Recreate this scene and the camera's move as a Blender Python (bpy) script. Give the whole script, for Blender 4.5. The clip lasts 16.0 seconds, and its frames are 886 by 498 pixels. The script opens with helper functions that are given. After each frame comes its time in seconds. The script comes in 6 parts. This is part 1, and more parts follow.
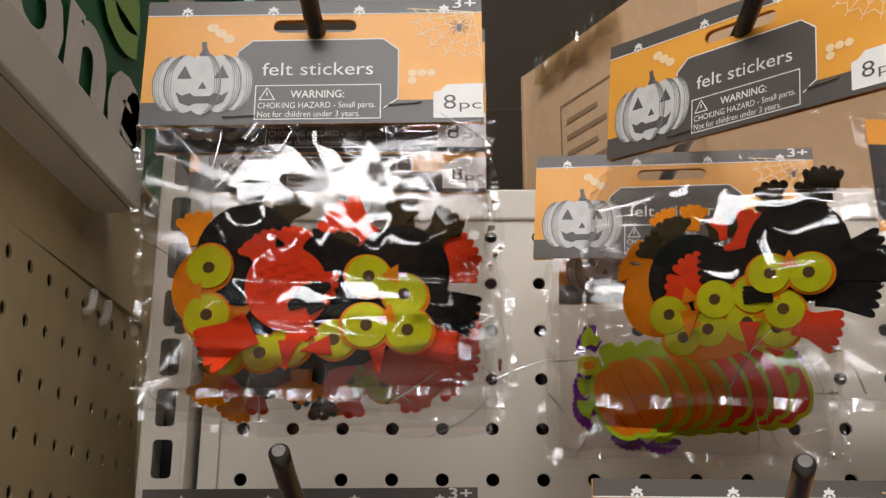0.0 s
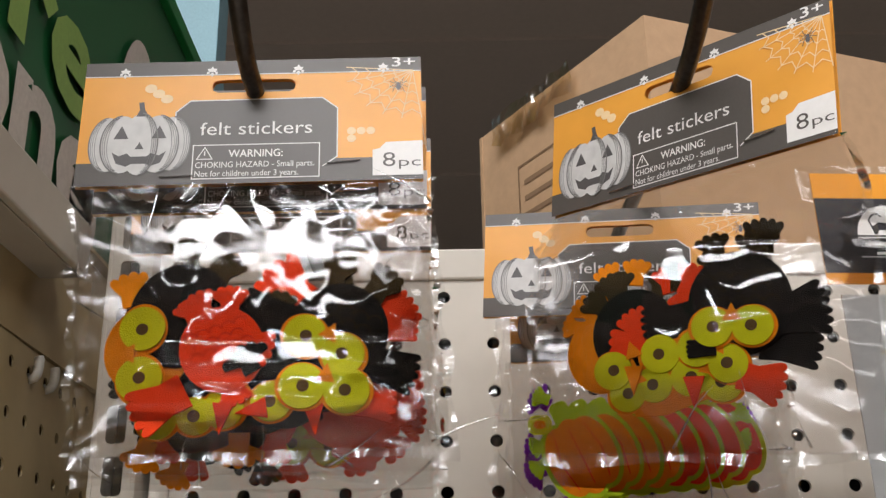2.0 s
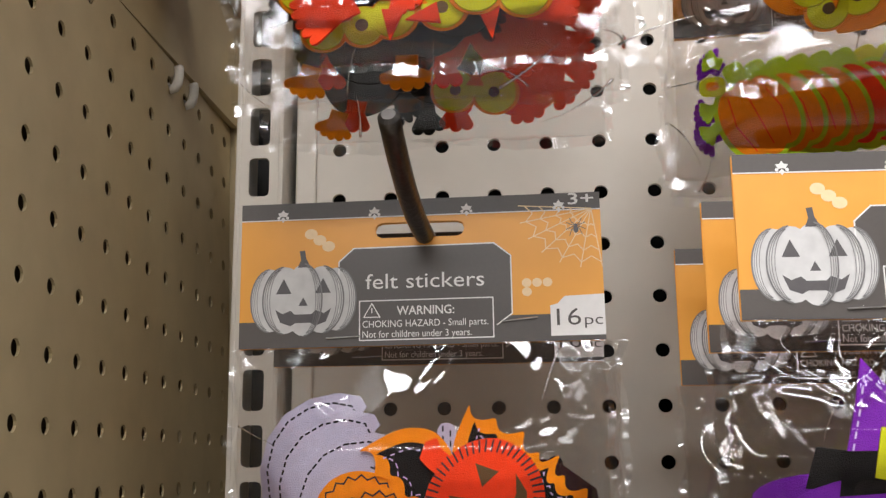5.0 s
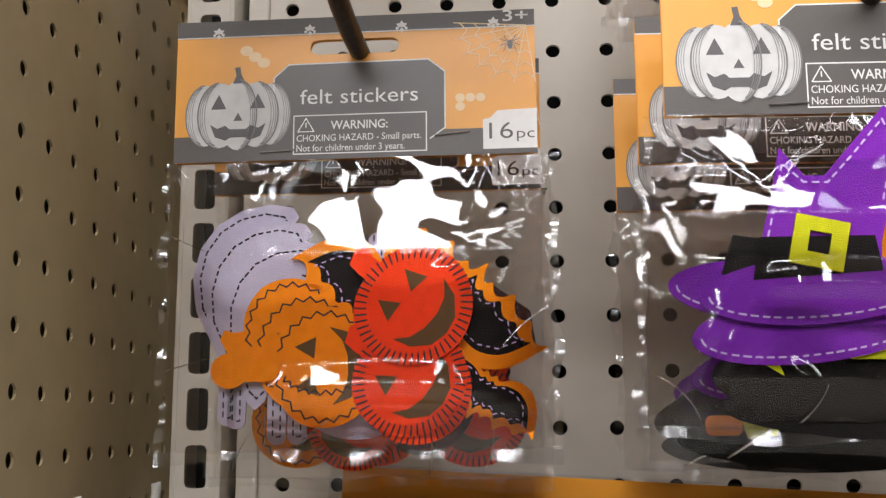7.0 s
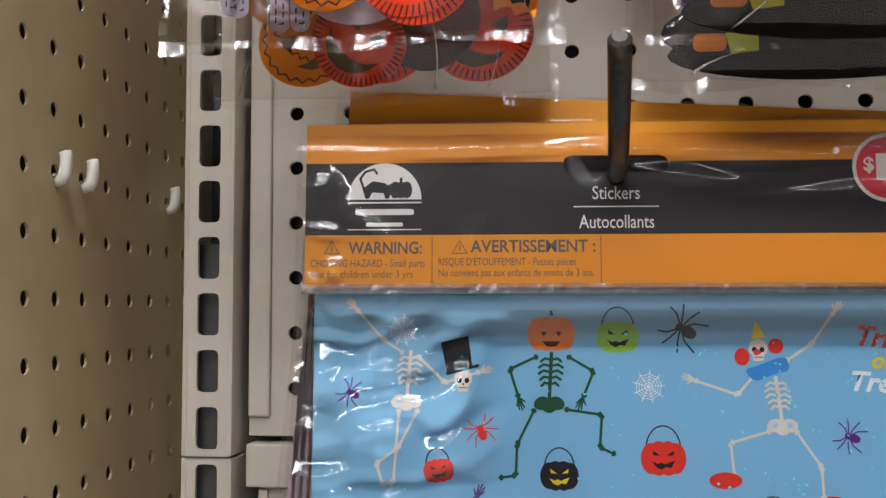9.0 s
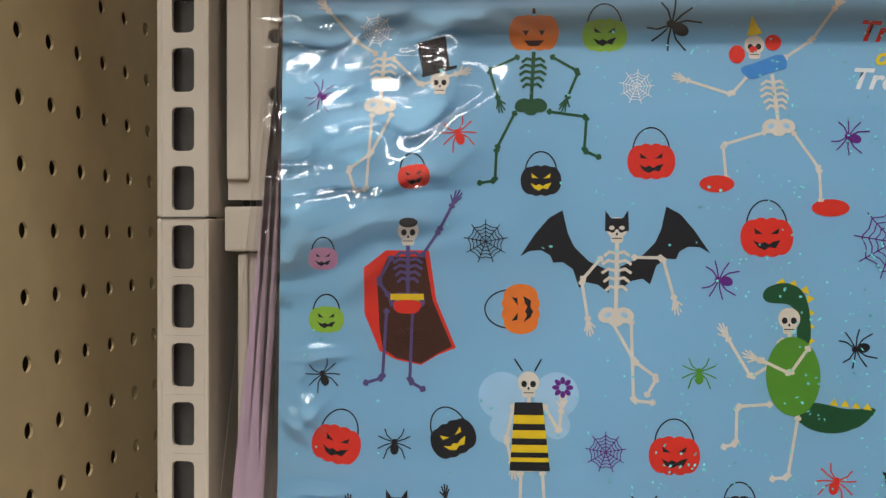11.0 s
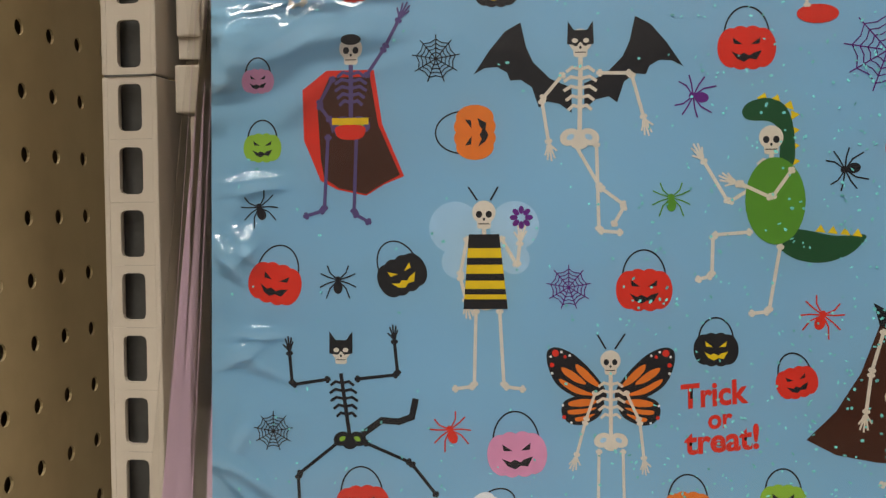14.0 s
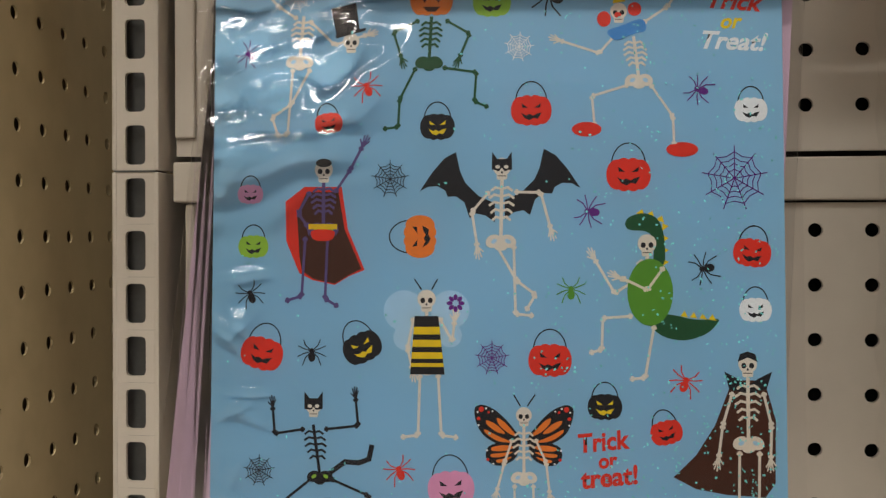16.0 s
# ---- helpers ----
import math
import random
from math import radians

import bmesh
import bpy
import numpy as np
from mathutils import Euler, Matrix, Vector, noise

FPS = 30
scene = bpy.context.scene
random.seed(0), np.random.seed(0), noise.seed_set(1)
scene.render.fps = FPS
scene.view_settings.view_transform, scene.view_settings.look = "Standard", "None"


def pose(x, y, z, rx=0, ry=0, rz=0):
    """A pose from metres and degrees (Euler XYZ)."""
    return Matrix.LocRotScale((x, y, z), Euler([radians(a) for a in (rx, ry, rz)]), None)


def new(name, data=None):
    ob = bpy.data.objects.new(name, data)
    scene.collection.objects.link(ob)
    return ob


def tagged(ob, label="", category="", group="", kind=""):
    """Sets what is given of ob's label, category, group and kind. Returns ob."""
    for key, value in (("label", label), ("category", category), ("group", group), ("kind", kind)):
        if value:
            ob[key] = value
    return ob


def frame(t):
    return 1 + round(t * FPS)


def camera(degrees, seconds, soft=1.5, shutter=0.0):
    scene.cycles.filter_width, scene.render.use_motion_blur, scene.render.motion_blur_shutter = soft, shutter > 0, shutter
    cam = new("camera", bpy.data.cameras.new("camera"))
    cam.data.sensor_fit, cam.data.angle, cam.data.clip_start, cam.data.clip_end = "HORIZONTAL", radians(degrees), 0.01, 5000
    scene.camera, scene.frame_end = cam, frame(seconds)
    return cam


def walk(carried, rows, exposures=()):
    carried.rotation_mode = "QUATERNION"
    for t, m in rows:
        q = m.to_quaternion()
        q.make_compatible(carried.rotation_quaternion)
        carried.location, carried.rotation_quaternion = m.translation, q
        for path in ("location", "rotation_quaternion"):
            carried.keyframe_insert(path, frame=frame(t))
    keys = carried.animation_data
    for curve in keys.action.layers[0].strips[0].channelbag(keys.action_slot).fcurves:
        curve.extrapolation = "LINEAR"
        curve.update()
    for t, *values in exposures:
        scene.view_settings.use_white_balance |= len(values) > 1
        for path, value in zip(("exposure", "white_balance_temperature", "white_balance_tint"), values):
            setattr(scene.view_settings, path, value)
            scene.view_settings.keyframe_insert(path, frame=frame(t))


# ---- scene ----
EXPOSURES = ((0.0, -0.22, 6500, 10), (2.5, -0.10, 6450, 10), (3.1, -0.18, 6450, 10), (4.5, 0.18, 6350, 10), (7.5, 0.43, 6300, 10), (8.1, 0.58, 6280, 10), (9.0, 0.60, 6250, 10), (10.0, 0.66, 6400, 10), (12.5, 0.46, 7450, 10), (14.5, 0.44, 7400, 10), (16.0, 0.30, 7200, 10))
cam = camera(45.66, 16.0, soft=1.35)
# seconds, eye (m), turn (degrees)
PATH = [
    (0, 0.0114, 0.0222, 1.3323, 106.70, -0.19, 1.24),
    (0.5, 0.0126, 0.0297, 1.3299, 108.34, 0.66, 1.19),
    (1, 0.0093, 0.0248, 1.3291, 109.40, 0.58, 1.10),
    (1.5, 0.0136, 0.0247, 1.3257, 110.25, 0.45, 0.83),
    (2, 0.0234, 0.0271, 1.3311, 110.23, 1.01, 0.24),
    (2.4, 0.0306, 0.0182, 1.3416, 109.39, 2.60, -1.31),
    (2.5, 0.0301, 0.0188, 1.3424, 108.89, 2.67, -1.18),
    (3, 0.0100, 0.0337, 1.3226, 107.43, 1.68, -0.28),
    (3.5, 0.0078, 0.0426, 1.3086, 105.52, 0.67, 1.89),
    (4, 0.0095, 0.0517, 1.2952, 104.11, 0.77, 3.88),
    (4.5, 0.0019, 0.0601, 1.2805, 103.03, 0.79, 4.95),
    (5, -0.0036, 0.0678, 1.2692, 101.81, 0.48, 5.66),
    (7.5, 0.0162, 0.0759, 1.1971, 98.57, 0.03, 4.86),
    (8, 0.0135, 0.0717, 1.1705, 97.14, -0.55, 5.27),
    (8.3, 0.0187, 0.0742, 1.1657, 95.86, -0.49, 5.89),
    (8.5, 0.0222, 0.0767, 1.1544, 95.28, -0.34, 6.25),
    (9, 0.0222, 0.0873, 1.1283, 93.46, 0.07, 6.80),
    (9.5, 0.0282, 0.0946, 1.1115, 92.25, 0.19, 6.67),
    (10, 0.0279, 0.1037, 1.0924, 91.02, 0.17, 7.12),
    (12.5, 0.0496, 0.1232, 1.0116, 89.02, -0.15, 7.90),
    (13, 0.0545, 0.1368, 1.0047, 88.58, -0.01, 8.27),
    (13.5, 0.0487, 0.1420, 0.9994, 88.17, 0.26, 8.45),
    (14, 0.0478, 0.1426, 1.0122, 87.47, 0.51, 8.42),
    (14.5, 0.0564, 0.1357, 1.0430, 87.07, 0.24, 8.61),
    (15, 0.0544, 0.1267, 1.0265, 88.10, 1.04, 8.40),
    (15.5, 0.0549, 0.0745, 1.0310, 89.71, 0.26, 7.49),
    (16, 0.0636, 0.0580, 1.0308, 89.55, 0.02, 6.27),
]
walk(cam, [(t, pose(x, y, z, rx, ry, rz)) for t, x, y, z, rx, ry, rz in PATH], EXPOSURES)

# ---- world and lights ----
world = bpy.data.worlds.new("world")
scene.world = world
world.use_nodes = True
world.node_tree.nodes["Background"].inputs["Color"].default_value = (0.9, 0.95, 1.0, 1)
world.node_tree.nodes["Background"].inputs["Strength"].default_value = 0.05
LAMP_POWER = 56.0
CEILING_Z = 3.4


# ---- small builders ----
def rgba(c):
    return (c[0], c[1], c[2], 1.0)


def material(name, color, rough=0.5, metal=0.0, spec=0.5, vary=0.12, grain=400.0, bump=0.0, bump_scale=900.0, blotch=18.0, coat=0.0):
    """A paint, paper or fabric: colour varied at two scales, with fine relief."""
    m = bpy.data.materials.new(name)
    m.use_nodes = True
    nt = m.node_tree
    b = nt.nodes["Principled BSDF"]
    b.inputs["Roughness"].default_value = rough
    b.inputs["Metallic"].default_value = metal
    b.inputs["Specular IOR Level"].default_value = spec
    b.inputs["Coat Weight"].default_value = coat
    b.inputs["Coat Roughness"].default_value = 0.08
    geo = nt.nodes.new("ShaderNodeTexCoord")
    n1 = nt.nodes.new("ShaderNodeTexNoise")
    n1.inputs["Scale"].default_value = grain
    n1.inputs["Detail"].default_value = 3
    n2 = nt.nodes.new("ShaderNodeTexNoise")
    n2.inputs["Scale"].default_value = blotch
    n2.inputs["Detail"].default_value = 4
    for n in (n1, n2):
        nt.links.new(geo.outputs["Object"], n.inputs["Vector"])
    add = nt.nodes.new("ShaderNodeMath")
    add.operation = "ADD"
    nt.links.new(n1.outputs["Fac"], add.inputs[0])
    nt.links.new(n2.outputs["Fac"], add.inputs[1])
    ramp = nt.nodes.new("ShaderNodeMapRange")
    ramp.inputs["From Min"].default_value = 0.6
    ramp.inputs["From Max"].default_value = 1.4
    ramp.inputs["To Min"].default_value = 1 - vary
    ramp.inputs["To Max"].default_value = 1 + vary
    nt.links.new(add.outputs[0], ramp.inputs["Value"])
    mul = nt.nodes.new("ShaderNodeVectorMath")
    mul.operation = "SCALE"
    mul.inputs[0].default_value = color
    nt.links.new(ramp.outputs[0], mul.inputs["Scale"])
    nt.links.new(mul.outputs[0], b.inputs["Base Color"])
    if bump:
        n3 = nt.nodes.new("ShaderNodeTexNoise")
        n3.inputs["Scale"].default_value = bump_scale
        n3.inputs["Detail"].default_value = 4
        nt.links.new(geo.outputs["Object"], n3.inputs["Vector"])
        bm_ = nt.nodes.new("ShaderNodeBump")
        bm_.inputs["Strength"].default_value = bump
        bm_.inputs["Distance"].default_value = 0.001
        nt.links.new(n3.outputs["Fac"], bm_.inputs["Height"])
        nt.links.new(bm_.outputs[0], b.inputs["Normal"])
    return m


def film_material(name, gloss=0.06, rough=0.06, tint=(0.97, 0.97, 0.97), wrinkle=0.25, scale=60.0):
    """Clear thin plastic film: see-through, with a wrinkled mirror gloss that grows at grazing angles."""
    m = bpy.data.materials.new(name)
    m.use_nodes = True
    nt = m.node_tree
    nt.nodes.remove(nt.nodes["Principled BSDF"])
    out = nt.nodes["Material Output"]
    tr = nt.nodes.new("ShaderNodeBsdfTransparent")
    tr.inputs["Color"].default_value = rgba(tint)
    gl = nt.nodes.new("ShaderNodeBsdfGlossy")
    gl.inputs["Roughness"].default_value = rough
    gl.inputs["Color"].default_value = (1, 1, 1, 1)
    geo = nt.nodes.new("ShaderNodeTexCoord")
    mp = nt.nodes.new("ShaderNodeMapping")
    mp.inputs["Scale"].default_value = (1.0, 1.0, 0.55)
    mp.inputs["Rotation"].default_value = (0, 0.6, 0)
    n = nt.nodes.new("ShaderNodeTexNoise")
    n.noise_type = "RIDGED_MULTIFRACTAL"
    n.inputs["Scale"].default_value = scale
    n.inputs["Detail"].default_value = 2
    nt.links.new(geo.outputs["Object"], mp.inputs["Vector"])
    nt.links.new(mp.outputs[0], n.inputs["Vector"])
    bp = nt.nodes.new("ShaderNodeBump")
    bp.inputs["Strength"].default_value = wrinkle
    bp.inputs["Distance"].default_value = 0.004
    nt.links.new(n.outputs["Fac"], bp.inputs["Height"])
    nt.links.new(bp.outputs[0], gl.inputs["Normal"])
    fr = nt.nodes.new("ShaderNodeFresnel")
    fr.inputs["IOR"].default_value = 1.5
    nt.links.new(bp.outputs[0], fr.inputs["Normal"])
    add = nt.nodes.new("ShaderNodeMath")
    add.operation = "ADD"
    add.use_clamp = True
    add.inputs[1].default_value = gloss
    nt.links.new(fr.outputs[0], add.inputs[0])
    mix = nt.nodes.new("ShaderNodeMixShader")
    nt.links.new(add.outputs[0], mix.inputs[0])
    nt.links.new(tr.outputs[0], mix.inputs[1])
    nt.links.new(gl.outputs[0], mix.inputs[2])
    nt.links.new(mix.outputs[0], out.inputs["Surface"])
    return m


def emitter(name, color, strength):
    m = bpy.data.materials.new(name)
    m.use_nodes = True
    b = m.node_tree.nodes["Principled BSDF"]
    b.inputs["Base Color"].default_value = rgba(color)
    b.inputs["Emission Color"].default_value = rgba(color)
    b.inputs["Emission Strength"].default_value = strength
    return m


def part(name, bm, mat, parent=None, label="", smooth=False):
    """Links a bmesh as one mesh object under a thing or a part."""
    me = bpy.data.meshes.new(name)
    bm.to_mesh(me)
    bm.free()
    me.materials.append(mat)
    if smooth:
        for p in me.polygons:
            p.use_smooth = True
    ob = new(name, me)
    ob.parent = parent
    if label:
        ob["label"] = label
    return ob


def thing(name, m, label, category, group=""):
    ob = new(name)
    ob.empty_display_size = 0.01
    ob.matrix_world = m
    return tagged(ob, label, category, group)


def box(bm, x0, x1, y0, y1, z0, z1, bevel=0.0):
    r = bmesh.ops.create_cube(bm, size=1.0, matrix=Matrix.Translation(((x0 + x1) / 2, (y0 + y1) / 2, (z0 + z1) / 2)) @ Matrix.Diagonal((x1 - x0, y1 - y0, z1 - z0, 1)))
    if bevel:
        edges = list({e for v in r["verts"] for e in v.link_edges})
        bmesh.ops.bevel(bm, geom=edges, offset=bevel, segments=2, affect="EDGES", profile=0.5)
    return bm


def box_mesh(*a, bevel=0.0):
    return box(bmesh.new(), *a, bevel=bevel)


# Flat shapes: lists of (u, v) in millimetres
def ellipse(cu, cv, ru, rv, n=28, rot=0.0, a0=0.0, a1=360.0):
    c, s = math.cos(radians(rot)), math.sin(radians(rot))
    full = a1 - a0 >= 360
    out = []
    for i in range(n if full else n + 1):
        a = radians(a0 + (a1 - a0) * i / n)
        x, y = ru * math.cos(a), rv * math.sin(a)
        out.append((cu + x * c - y * s, cv + x * s + y * c))
    return out


def rect(u0, u1, v0, v1):
    return [(u0, v0), (u1, v0), (u1, v1), (u0, v1)]


def rounded(cu, cv, w, h, r, n=4):
    out = []
    for sx, sy, a0 in ((1, -1, -90), (1, 1, 0), (-1, 1, 90), (-1, -1, 180)):
        for i in range(n + 1):
            a = radians(a0 + 90 * i / n)
            out.append((cu + sx * (w / 2 - r) + r * math.cos(a), cv + sy * (h / 2 - r) + r * math.sin(a)))
    return out


def turned(pts, cu, cv, rot, scale=1.0):
    c, s = math.cos(radians(rot)) * scale, math.sin(radians(rot)) * scale
    return [(cu + x * c - y * s, cv + x * s + y * c) for x, y in pts]


def stroke(pts, width, closed=False):
    """The quads of a line of some width through the points."""
    out = []
    seq = list(pts) + ([pts[0]] if closed else [])
    for (x0, y0), (x1, y1) in zip(seq, seq[1:]):
        d = math.hypot(x1 - x0, y1 - y0) or 1e-6
        nx, ny, ex, ey = -(y1 - y0) / d * width / 2, (x1 - x0) / d * width / 2, (x1 - x0) / d * width * 0.3, (y1 - y0) / d * width * 0.3
        out.append([(x0 - nx - ex, y0 - ny - ey), (x1 - nx + ex, y1 - ny + ey), (x1 + nx + ex, y1 + ny + ey), (x0 + nx - ex, y0 + ny - ey)])
    return out


def flat_bm(polys, lift=0.0, thick=0.0):
    """Faces in the plane of a card, which looks along -y; lift and thick in millimetres towards the viewer. Overlapping pieces get a hair's lift each."""
    bm = bmesh.new()
    for k, poly in enumerate(polys):
        y = -(lift + k * 0.0015) / 1000
        vs = [bm.verts.new((u / 1000, y, v / 1000)) for u, v in poly]
        area = sum(a[0] * b[1] - b[0] * a[1] for a, b in zip(poly, poly[1:] + poly[:1]))
        f = bm.faces.new(vs if area > 0 else vs[::-1])
        if thick:
            r = bmesh.ops.extrude_face_region(bm, geom=[f])
            for v in r["geom"]:
                if isinstance(v, bmesh.types.BMVert):
                    v.co.y -= thick / 1000
    return bm


def flat(name, polys, mat, parent, lift=0.3, thick=0.0, label=""):
    return part(name, flat_bm(polys, lift, thick), mat, parent, label)


def lettering(text, mat, parent, u, v, height, width=0.0, lift=0.35, align="LEFT", slant=0.0, bold=0.0, rot=0.0, name="lettering"):
    """Words in the built-in font: left or middle at u, base line at v, capital height and, where given, total width in millimetres."""
    cu = bpy.data.curves.new("words", "FONT")
    cu.body = text
    cu.align_x = "LEFT"
    cu.shear = slant
    cu.offset = bold
    cu.resolution_u = 3
    tmp = bpy.data.objects.new("words", cu)
    me = bpy.data.meshes.new_from_object(tmp)
    bpy.data.objects.remove(tmp)
    bpy.data.curves.remove(cu)
    xs = [p.co.x for p in me.vertices]
    lo, hi = min(xs), max(xs)
    sy = height / 0.7
    sx = width / (hi - lo) if width else sy
    off = -lo * sx - (width if width else (hi - lo) * sx) / 2 * (align == "CENTER")
    c, s = math.cos(radians(rot)), math.sin(radians(rot))
    for p in me.vertices:
        a, b = p.co.x * sx + off, p.co.y * sy
        p.co = ((u + a * c - b * s) / 1000, -lift / 1000, (v + a * s + b * c) / 1000)
    me.materials.append(mat)
    ob = new(name, me)
    ob.parent = parent
    return ob


def perforated(name, place, cells, half_u, half_v, ring, depth, mat, parent=None):
    """A sheet of cells with a hole in each: place maps (u, v, w) to the world; ring is the hole's outline about a cell's middle, from the corner at 45 degrees on."""
    vs, fs = [], []
    n = len(ring)
    q = n // 4
    corner = ((half_u, half_v), (-half_u, half_v), (-half_u, -half_v), (half_u, -half_v))
    for cu, cv in cells:
        b = len(vs)
        vs += [place(cu + a, cv + c, 0) for a, c in corner]
        vs += [place(cu + a, cv + c, 0) for a, c in ring]
        vs += [place(cu + a, cv + c, depth) for a, c in ring]
        for k in range(4):
            fs.append([b + k, b + (k + 1) % 4] + [b + 4 + (k * q + j) % n for j in range(q, -1, -1)])
        for j in range(n):
            fs.append([b + 4 + j, b + 4 + (j + 1) % n, b + 4 + n + (j + 1) % n, b + 4 + n + j])
    me = bpy.data.meshes.new(name)
    me.from_pydata(vs, [], fs)
    me.materials.append(mat)
    ob = new(name, me)
    ob.parent = parent
    return ob


def tube(bm, pts, r, n=12, r_end=None):
    """A round rod along the points, with closed ends."""
    rings = []
    for i, p in enumerate(pts):
        p = Vector(p)
        d = (Vector(pts[min(i + 1, len(pts) - 1)]) - Vector(pts[max(i - 1, 0)])).normalized()
        a = d.orthogonal().normalized() if abs(d.x) > 0.9 else d.cross(Vector((1, 0, 0))).normalized()
        b = d.cross(a)
        rad = r if r_end is None else r + (r_end - r) * i / (len(pts) - 1)
        rings.append([bm.verts.new(p + (a * math.cos(2 * math.pi * k / n) + b * math.sin(2 * math.pi * k / n)) * rad) for k in range(n)])
    for r0, r1 in zip(rings, rings[1:]):
        for k in range(n):
            bm.faces.new((r0[k], r0[(k + 1) % n], r1[(k + 1) % n], r1[k]))
    bm.faces.new(rings[0][::-1])
    bm.faces.new(rings[-1])
    return bm


# ---- materials ----
CREAM = material("cream_enamel", (0.59, 0.54, 0.465), rough=0.42, vary=0.05, grain=60, blotch=4, bump=0.05, bump_scale=1500)
# the cream enamel tinted tan and darkened for shade on the side run
CREAM_SIDE_SHADED = material("tan_shaded_enamel", (0.46, 0.36, 0.20), rough=0.45, vary=0.11, grain=60, blotch=5, bump=0.05, bump_scale=1500)
# near-black: the shade behind holes and slots, put into the colour
VOID_SHADE = material("void_shade", (0.02, 0.019, 0.018), rough=0.8)
SLOT_GREY = material("grey_steel", (0.10, 0.10, 0.095), rough=0.5)
HOOK = material("hook_steel", (0.065, 0.055, 0.047), rough=0.33, metal=0.9, vary=0.35, grain=500, blotch=60, bump=0.15, bump_scale=600)
HOOK_TIP = material("worn_hook_end", (0.075, 0.068, 0.062), rough=0.45, metal=0.8, vary=0.2)
NYLON = material("white_nylon", (0.78, 0.76, 0.70), rough=0.35)
CARD_ORANGE = material("orange_print", (0.80, 0.36, 0.055), rough=0.33, vary=0.10, grain=30, blotch=35)
CARD_GREY = material("grey_print", (0.10, 0.086, 0.077), rough=0.34, vary=0.06, grain=800, blotch=25)
CARD_WHITE = material("white_print", (0.78, 0.75, 0.72), rough=0.4, vary=0.05)
CARD_PALE = material("pale_print", (0.85, 0.62, 0.35), rough=0.4, vary=0.08)
PUMPKIN_WHITE = material("white_pumpkin_print", (0.60, 0.58, 0.56), rough=0.4, vary=0.12, grain=250, blotch=90)
PUMPKIN_LINE = material("charcoal_print", (0.10, 0.09, 0.09), rough=0.4)
PUMPKIN_SHADE = material("grey_hatching_print", (0.20, 0.19, 0.185), rough=0.4, vary=0.25, grain=500)
PAPER_EDGE = material("white_paper", (0.75, 0.72, 0.68), rough=0.6)
STAPLE = material("staple_steel", (0.6, 0.6, 0.6), rough=0.25, metal=1.0)
FELT_BLACK = material("black_felt", (0.013, 0.011, 0.010), rough=0.95, spec=0.15, vary=0.3, bump=0.6, bump_scale=2500)
FELT_RED = material("red_felt", (0.95, 0.065, 0.014), rough=0.95, spec=0.15, vary=0.12, bump=0.6, bump_scale=2500)
FELT_ORANGE = material("orange_felt", (0.95, 0.285, 0.008), rough=0.95, spec=0.15, vary=0.12, bump=0.6, bump_scale=2500)
FELT_LIME = material("lime_felt", (0.70, 0.70, 0.015), rough=0.95, spec=0.15, vary=0.10, bump=0.6, bump_scale=2500)
FELT_GREEN = material("green_felt", (0.48, 0.68, 0.02), rough=0.95, spec=0.15, vary=0.10, bump=0.6, bump_scale=2500)
FELT_LILAC = material("lilac_felt", (0.50, 0.46, 0.58), rough=0.95, spec=0.15, vary=0.08, bump=0.6, bump_scale=2500)
FELT_PURPLE = material("purple_felt", (0.22, 0.028, 0.42), rough=0.95, spec=0.15, vary=0.12, bump=0.6, bump_scale=2500)
FELT_BROWN = material("dark_brown_print", (0.10, 0.055, 0.015), rough=0.9)
# dark maroon: shade on the rear felt pile, put into the colour
FELT_SHADED = material("maroon_shaded_felt", (0.09, 0.035, 0.035), rough=0.95, spec=0.15, vary=0.2, bump=0.6, bump_scale=2500)
STITCH = material("black_stitch", (0.03, 0.025, 0.03), rough=0.9)
STITCH_PALE = material("pale_stitch", (0.62, 0.45, 0.75), rough=0.9)
FILM = film_material("clear_film", gloss=0.0, rough=0.025, wrinkle=0.012, scale=60)
FILM_BACK = film_material("clear_film_back", gloss=0.0, rough=0.08, tint=(0.90, 0.88, 0.87), wrinkle=0.03, scale=60)
FILM_FLAT = film_material("smooth_film", gloss=0.0, rough=0.06, wrinkle=0.05, scale=25)
FOLD = film_material("film_fold", gloss=0.30, rough=0.12, wrinkle=0.0, scale=10)
SEAL = film_material("heat_seal_film", gloss=0.08, rough=0.14, wrinkle=0.5, scale=120)

# ---- the store round the display ----
PITCH = 0.0254
BOARD_Y = 0.56
HOLE_X, HOLE_Z = 0.05, 1.50
HOLE = [(0.0034 * math.cos(radians(45 + 30 * k)), 0.0033 * math.sin(radians(45 + 30 * k))) for k in range(12)]


def setting(name, bm, mat, label, category):
    return tagged(part(name, bm, mat), label, category, kind="structure")


CEIL = material("ceiling_tile", (0.60, 0.52, 0.46), rough=0.9, vary=0.05, grain=40, blotch=1.5)
FLOOR = material("vinyl_floor", (0.24, 0.215, 0.185), rough=0.35, vary=0.1, grain=20, blotch=2)
WALL = material("store_wall", (0.20, 0.18, 0.165), rough=0.8, vary=0.05)
setting("floor", box_mesh(-8, 8, -9, 12, -0.1, 0), FLOOR, "brown-grey speckled vinyl floor of the store", "floor")
setting("ceiling", box_mesh(-8, 8, -9, 12, CEILING_Z, CEILING_Z + 0.1), CEIL, "dim grey-brown suspended store ceiling", "ceiling")
setting("wall_north", box_mesh(-8, 8, 12, 12.1, 0, CEILING_Z), WALL, "plain far wall of the store", "wall")
setting("wall_south", box_mesh(-8, 8, -9.1, -9, 0, CEILING_Z), WALL, "plain wall behind the aisle", "wall")
